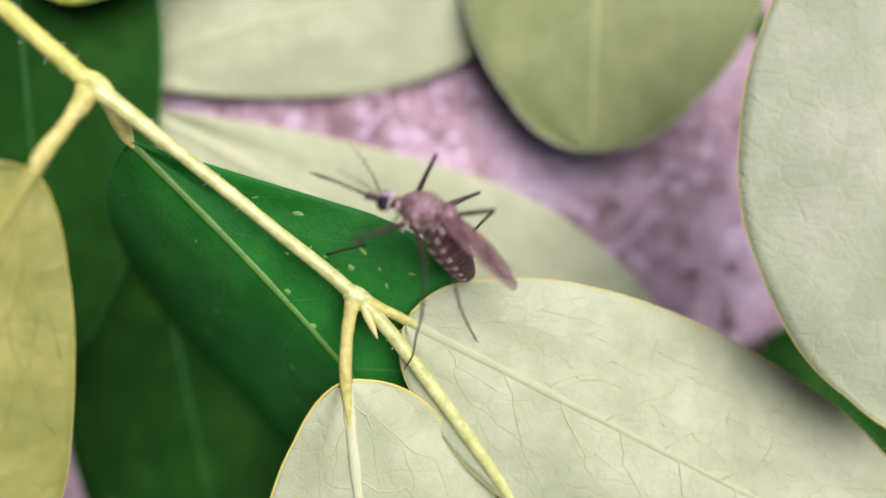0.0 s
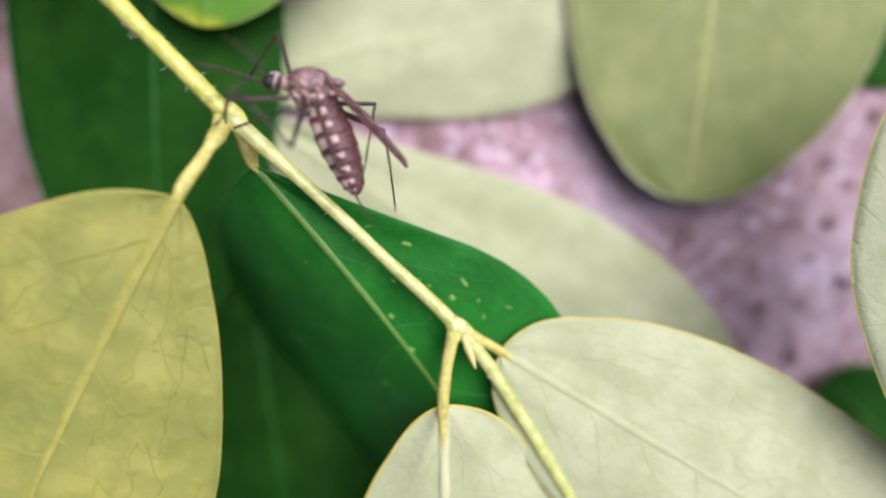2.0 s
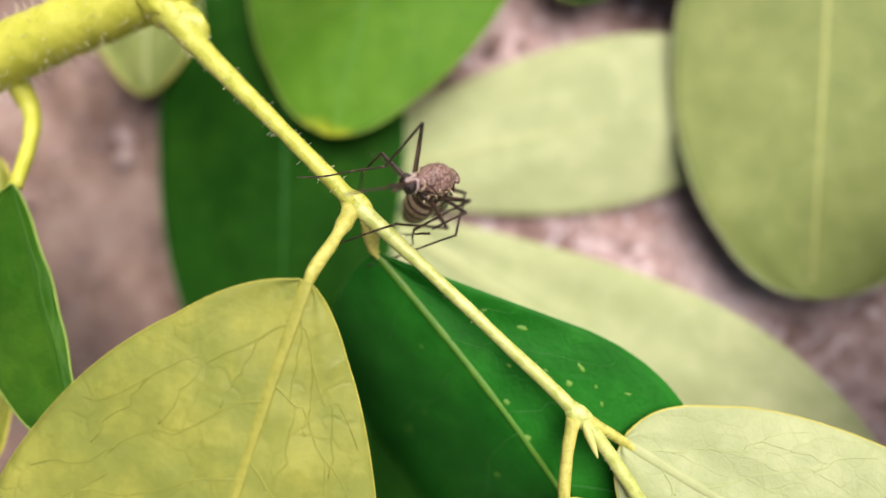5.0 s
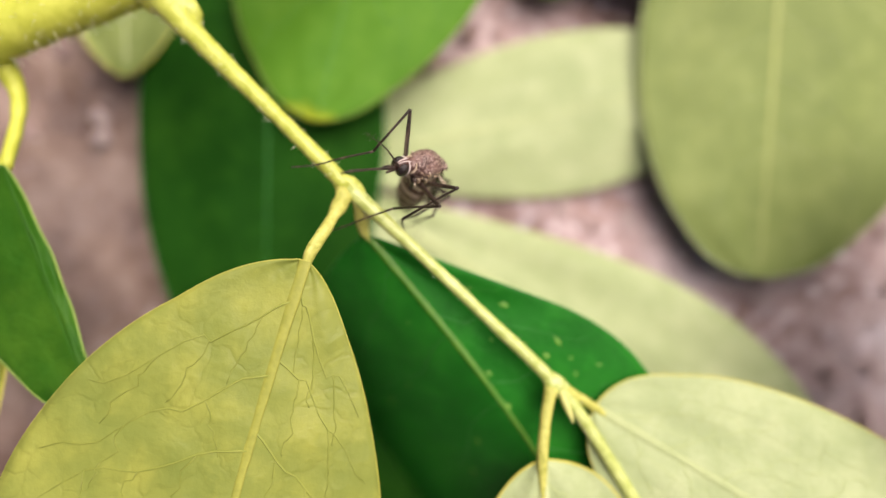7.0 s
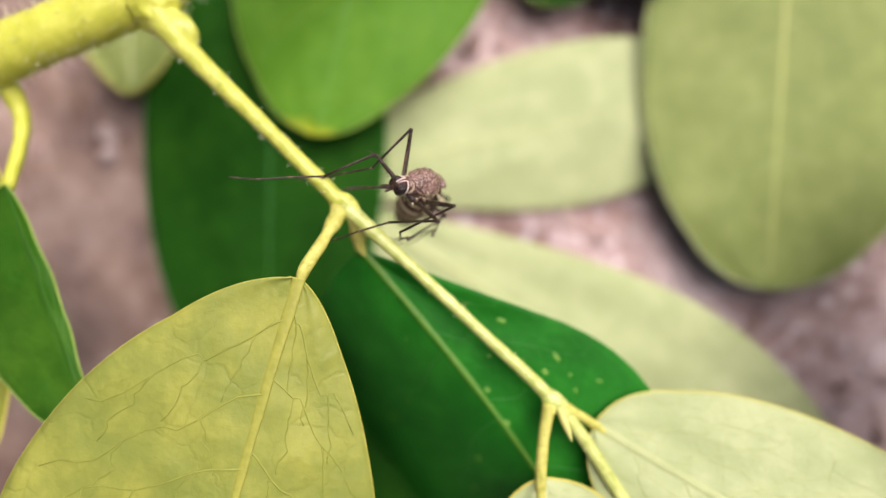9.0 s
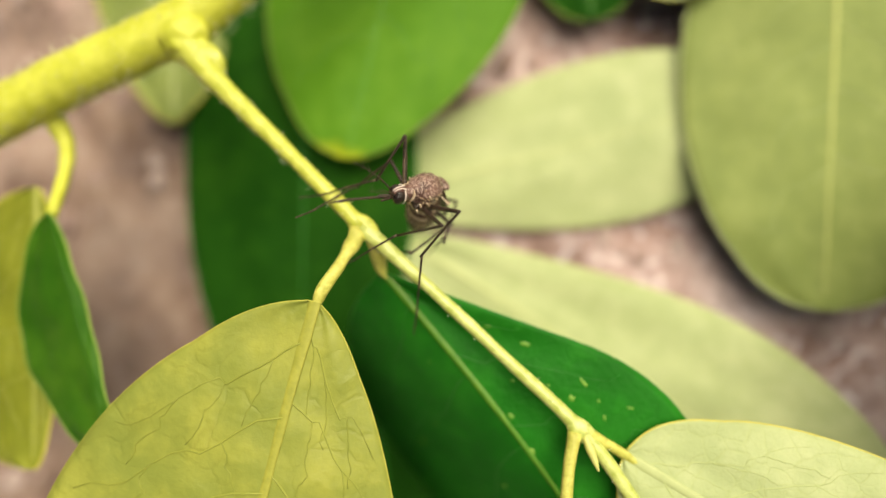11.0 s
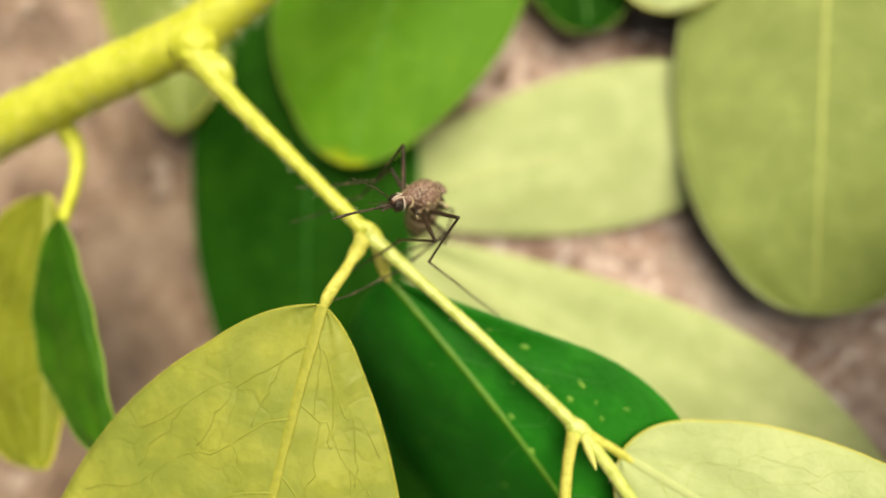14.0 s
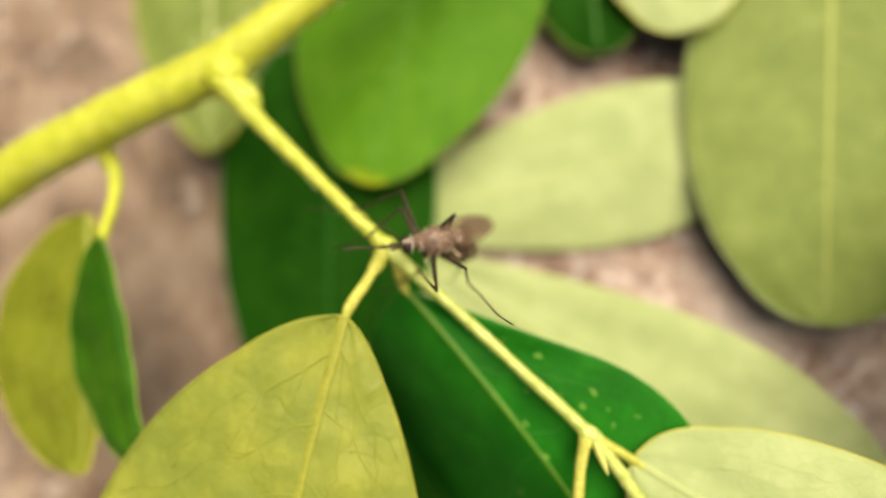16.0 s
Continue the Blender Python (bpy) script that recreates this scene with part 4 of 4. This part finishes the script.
def motions():
    # the yellow-green leaflet swings back about its stalk
    rest = swaying.location.copy()
    walk(swaying, [(t, Matrix.Translation(rest) @ pose(0, 0, 0, 0, 0, a)) for t, a in
                   ((0.0, -19), (1.0, -19), (1.5, -16), (2.0, -11.5), (2.5, -4), (3.0, -1), (3.5, 0), (4.0, -3), (6.5, 0), (9.5, 0), (12.0, 1.5), (16.0, 1.5))])
    # the leaflets behind draw back with the rest of the shrub
    for ob, most in ((behind, (-0.4, -0.2, 0)), (flat, (-1.1, 0.4, 0)), (rounded, (-0.9, 1.1, 0)), (fresh, (-1.0, 0.7, 0)), (shaded, (-1.15, 0.4, 0)), (large, (-0.7, 0.1, 0))):
        still = ob.location.copy()
        walk(ob, [(t, Matrix.Translation(still + mm(most) * k)) for t, k in SPRING])
    # the narrow leaflet below the stem swings a little
    hang = hanging.location.copy()
    along = Vector((3.2, -9.7, 0.6)).normalized()
    walk(hanging, [(t, Matrix.Translation(hang) @ pose(0, 0, 0, 0, 0, a) @ Matrix.Rotation(radians(roll), 4, along)) for t, a, roll in
                   ((0.0, 0, 0), (3.5, 0, 0), (4.0, -3, 0), (6.5, 4, 0), (8.5, 4, 0), (9.5, 1.5, 0), (12.0, 0, 12), (13.0, 0, 12), (15.0, -4, 12), (16.0, -4, 12))])
    walk(mosquito, [
        (0.0, pose(0.00647, -0.00214, 0.01170, 52.9, -1.2, 157.9)),
        (0.2, pose(0.00753, -0.00064, 0.01230, 82.1, 4.7, 165.0)),
        (0.5, pose(0.00614, -0.00245, 0.01180, 48.8, -3.6, 166.4)),
        (0.8, pose(0.00446, -0.00197, 0.01170, 18.0, 5.9, 148.0)),
        (1.0, pose(0.00366, -0.00195, 0.01170, 23.5, 5.7, 147.5)),
        (1.1, pose(0.00269, -0.00128, 0.01170, 23.6, 5.2, 146.5)),
        (1.3, pose(0.00179, -0.00092, 0.01180, 21.1, 3.4, 158.0)),
        (1.5, pose(0.00106, -0.00073, 0.01180, 19.3, -1.2, 167.2)),
        (1.6, pose(0.00013, -0.00032, 0.01180, 26.5, -0.5, 161.8)),
        (1.7, pose(-0.00011, 0.00081, 0.01170, 53.0, -3.2, 163.2)),
        (1.8, pose(-0.00003, 0.00230, 0.01160, 71.8, -5.5, 160.8)),
        (1.9, pose(-0.00132, 0.00319, 0.01150, 87.5, -2.8, 166.5)),
        (2.0, pose(-0.00063, 0.00313, 0.01150, 86.5, -1.6, 168.3)),
        (2.1, pose(-0.00068, 0.00308, 0.01150, 86.4, -6.0, 158.9)),
        (2.2, pose(0.00004, 0.00308, 0.01150, 86.7, -30.6, 159.8)),
        (2.3, pose(-0.00065, 0.00296, 0.01140, 80.6, -38.0, 161.8)),
        (2.4, pose(-0.00079, 0.00270, 0.01140, 68.1, -45.4, 164.7)),
        (2.5, pose(-0.00010, 0.00240, 0.01140, 49.4, -60.7, 165.3)),
        (2.7, pose(-0.00060, 0.00270, 0.01140, 37.3, -53.4, -171.6)),
        (3.0, pose(-0.00034, 0.00287, 0.01140, 33.1, -51.8, -169.1)),
        (3.5, pose(-0.00113, 0.00369, 0.01140, -1.1, -54.0, -130.6)),
        (4.0, pose(-0.00064, 0.00303, 0.01140, 8.5, -58.2, -148.8)),
        (6.5, pose(-0.00060, 0.00291, 0.01140, 39.9, -58.4, 178.6)),
        (7.0, pose(-0.00064, 0.00296, 0.01140, 40.8, -58.5, 177.8)),
        (8.0, pose(-0.00046, 0.00293, 0.01140, 42.6, -56.7, 176.4)),
        (8.5, pose(-0.00052, 0.00292, 0.01140, 41.0, -56.9, 177.8)),
        (9.0, pose(-0.00050, 0.00287, 0.01140, 38.1, -59.2, -179.7)),
        (9.5, pose(-0.00045, 0.00288, 0.01140, 39.8, -60.8, -180.0)),
        (12.0, pose(-0.00133, 0.00371, 0.01140, 31.6, -58.2, -163.2)),
        (12.5, pose(-0.00131, 0.00366, 0.01140, 33.1, -58.1, -164.1)),
        (13.0, pose(-0.00125, 0.00363, 0.01140, 38.2, -55.3, -167.6)),
        (14.0, pose(-0.00121, 0.00350, 0.01140, 32.9, -57.0, -162.3)),
        (14.5, pose(-0.00131, 0.00337, 0.01140, 29.8, -53.2, -157.7)),
        (15.0, pose(-0.00155, 0.00344, 0.01140, 29.2, -45.9, -153.9)),
        (15.5, pose(-0.00163, 0.00353, 0.01140, 32.9, -47.0, -158.7)),
        (15.8, pose(-0.00146, 0.00284, 0.01150, 33.7, -43.8, -169.9)),
        (16.0, pose(-0.00125, 0.00237, 0.01160, 23.3, -43.2, -173.1)),
    ])
    hinge(HINGED["abdomen"], (-0.35, 0, -0.15), (-0.66, 0, -0.75),
          [(0.0, -163, -49), (0.2, 158, -60), (0.5, -158, -57), (1.0, -174, -17), (1.5, 175, -16), (1.7, 160, -30), (1.9, 172, -51), (2.2, 170, -62), (2.4, 175, -55), (2.5, -127, -53), (2.7, 135, -70), (3.0, -167, -69), (3.5, 44, -70), (4.0, -166, -75), (7.0, -161, -48), (9.5, -159, -49), (12.0, -161, -47), (13.0, -158, -48), (14.5, -159, -53), (15.5, -172, -56), (15.8, -177, -41), (16.0, -170, -32)])
    fold = [(0.0, 171, -29), (0.2, -171, -41), (0.5, 161, -32), (1.0, -174, 0), (1.5, 175, 0), (1.7, 160, -14), (1.9, 175, -37), (2.2, 162, -35), (2.4, 175, -44), (2.5, -127, -41), (2.7, 135, -62), (3.0, -167, -61), (3.5, 44, -63), (4.0, -166, -69), (7.0, -167, -45), (9.5, -164, -47), (12.0, -163, -36), (13.0, -158, -36), (14.5, -159, -41), (15.5, -172, -44), (15.8, -168, -16), (16.0, -159, -20)]
    for name in ("wing-1", "wing1"):
        hinge(HINGED[name], (-0.35, 0, 0.15), (-0.80, 0, -0.58), fold)
    hinge(HINGED["head"], (0.82, 0, -0.14), (0.985, 0, -0.17),
          [(0.0, -2, 2), (0.2, 7, -5), (0.5, -8, 4), (1.0, 18, -1), (1.5, 2, 2), (2.0, 0, 2), (2.2, -11, -12), (2.4, -4, -13), (2.5, -3, -14), (2.7, -12, -13), (3.0, -8, -12), (3.5, -8, 2), (4.0, -4, -10), (6.5, -2, -18), (7.5, -1, -18), (8.5, -2, -18), (9.0, 0, -10), (9.5, -2, -10), (12.0, -16, -20), (12.5, -16, -20), (13.0, -11, -13), (14.0, -12, -18), (14.5, -18, -16), (15.0, -25, -12), (16.0, -12, -20)])
    stride(LEGS["fr"], [(0.0, -109, 69, -86, -74, 76, 4),
                        (1.0, -96, 63, 40, -61, 28, -54),
                        (1.5, -52, 35, 10, -54, 71, 69),
                        (2.0, 20, 62, -42, -53, 85, -18),
                        (2.5, -65, 25, 143, -27, -1, -21),
                        (3.0, -43, 43, -169, -72, -91, -58),
                        (3.5, -60, 32, 10, -52, -103, -62),
                        (4.0, -69, 58, 42, -78, -48, -51),
                        (7.0, -60, 54, 36, -69, -58, -58),
                        (9.5, -74, 57, 20, -76, -72, -57),
                        (12.5, -86, 54, 24, -80, -52, -40),
                        (14.0, -90, 56, -90, -78, -48, -34),
                        (14.5, -82, 46, -28, -29, -33, -5),
                        (15.0, -123, 58, -20, -29, -36, 2),
                        (16.0, -70, 25, -23, -61, -61, -51)])
    stride(LEGS["fl"], [(0.0, 51, 3, -103, -44, -34, -50),
                        (0.5, 45, 16, -109, -38, -39, -50),
                        (1.0, 45, 1, -54, -63, 56, 67),
                        (1.5, 113, 59, -5, -60, -14, -55),
                        (2.0, 17, -14, -80, -33, 139, 22),
                        (2.5, -30, -31, -114, -59, -10, -50),
                        (3.0, -19, -11, 174, -71, -124, -57),
                        (3.5, -55, -22, -127, -79, 12, -12),
                        (4.0, -7, 12, -135, -64, -146, -57),
                        (5.2, -80, -10, -150, -50, -170, -42),
                        (6.5, -158, -36, -165, -34, 178, -28),
                        (8.5, -158, -36, -165, -34, 178, -28),
                        (8.7, -108, -12, -95, -60, -110, -46),
                        (9.0, -60, 9, -12, -54, -24, -33),
                        (9.5, -60, 6, -6, -57, -15, -42),
                        (11.6, -100, 13, -100, -70, 16, -12),
                        (12.5, -100, 13, -100, -70, 16, -12),
                        (14.5, -90, 16, -80, -69, -73, -55),
                        (16.0, -66, 19, 9, -68, -90, -67)])
    stride(LEGS["ml"], [(0.0, 104, 15, 180, -76, -147, -81),
                        (0.5, 81, 1, 55, -68, -58, -78),
                        (1.0, 149, 27, 131, -56, 118, -64),
                        (1.5, 127, 44, 143, -79, 134, -68),
                        (2.0, 94, -37, 10, 35, -66, -27),
                        (2.5, 46, -11, -154, -58, -7, -55),
                        (3.0, 51, 31, -168, -75, 84, -26),
                        (3.5, 40, 25, -136, -67, -148, -64),
                        (4.0, 50, 20, -91, -51, -76, -69),
                        (7.0, 57, 17, -103, -50, -70, -67),
                        (9.5, 54, 23, -94, -51, -65, -64),
                        (12.5, 56, 15, -104, -48, -72, -69),
                        (14.5, 54, 8, -104, -36, -67, -61),
                        (15.0, 57, 15, -95, -35, -95, -58),
                        (16.0, 62, 19, -108, -39, -94, -78)])
    stride(LEGS["hl"], [(0.0, 118, 10, -136, -61, -147, -55),
                        (0.5, 110, 2, 139, -35, -168, -73),
                        (1.0, 165, -7, -162, -65, 153, 35),
                        (1.5, 146, 22, 162, -45, 163, -52),
                        (2.0, 149, -54, -98, -18, 107, -9),
                        (2.5, 53, -2, -166, -25, 38, 12),
                        (3.0, 46, 35, 59, -53, 146, -48),
                        (3.5, 52, 21, 85, -59, 166, -41),
                        (4.0, 52, 45, -71, -77, -179, -46),
                        (7.0, 56, 35, -54, -75, -161, -29),
                        (9.5, 54, 37, -72, -72, -161, -32),
                        (12.5, 65, 30, 120, -82, 132, -15),
                        (14.5, 62, 32, -116, -81, 136, -23),
                        (15.0, 69, 38, -162, -85, 125, -29),
                        (16.0, 74, 45, -167, -53, 75, 35)])
    stride(LEGS["mr"], [(0.0, -149, 25, -66, -54, 78, 14),
                        (1.0, -125, 50, -1, -75, 97, 47),
                        (1.5, -144, 46, -37, -36, 81, 60),
                        (2.0, -176, 12, -88, -20, 94, -40),
                        (2.5, 150, 30, 29, -16, -158, -35),
                        (3.0, 147, 19, 23, -7, -153, -51),
                        (3.5, 132, 13, 8, 2, -154, -62),
                        (7.0, 149, -1, 15, -20, -142, -44),
                        (12.5, 144, -18, 5, -34, -142, -44),
                        (15.5, 142, -31, -7, -40, 33, 28),
                        (16.0, 94, 83, -163, -67, 40, 23)])
    stride(LEGS["hr"], [(0.0, 169, 37, -84, -60, 105, 25),
                        (0.5, 146, 47, -81, -60, 103, 31),
                        (1.0, -156, 39, -155, -73, -167, 13),
                        (1.5, -170, 31, -18, -87, 154, 49),
                        (2.0, -175, -10, -101, -32, 100, -20),
                        (2.5, 179, 17, 54, -7, -164, -33),
                        (3.0, 71, 28, 118, -83, 119, -44),
                        (3.5, 153, -5, 38, -4, 1, 17),
                        (7.0, 172, -1, 38, -18, -143, -44),
                        (12.5, 171, -7, 40, -16, -142, -45),
                        (15.5, 174, -21, 41, -14, 28, 23),
                        (16.0, -162, -7, 55, 19, -158, -67)])


motions()
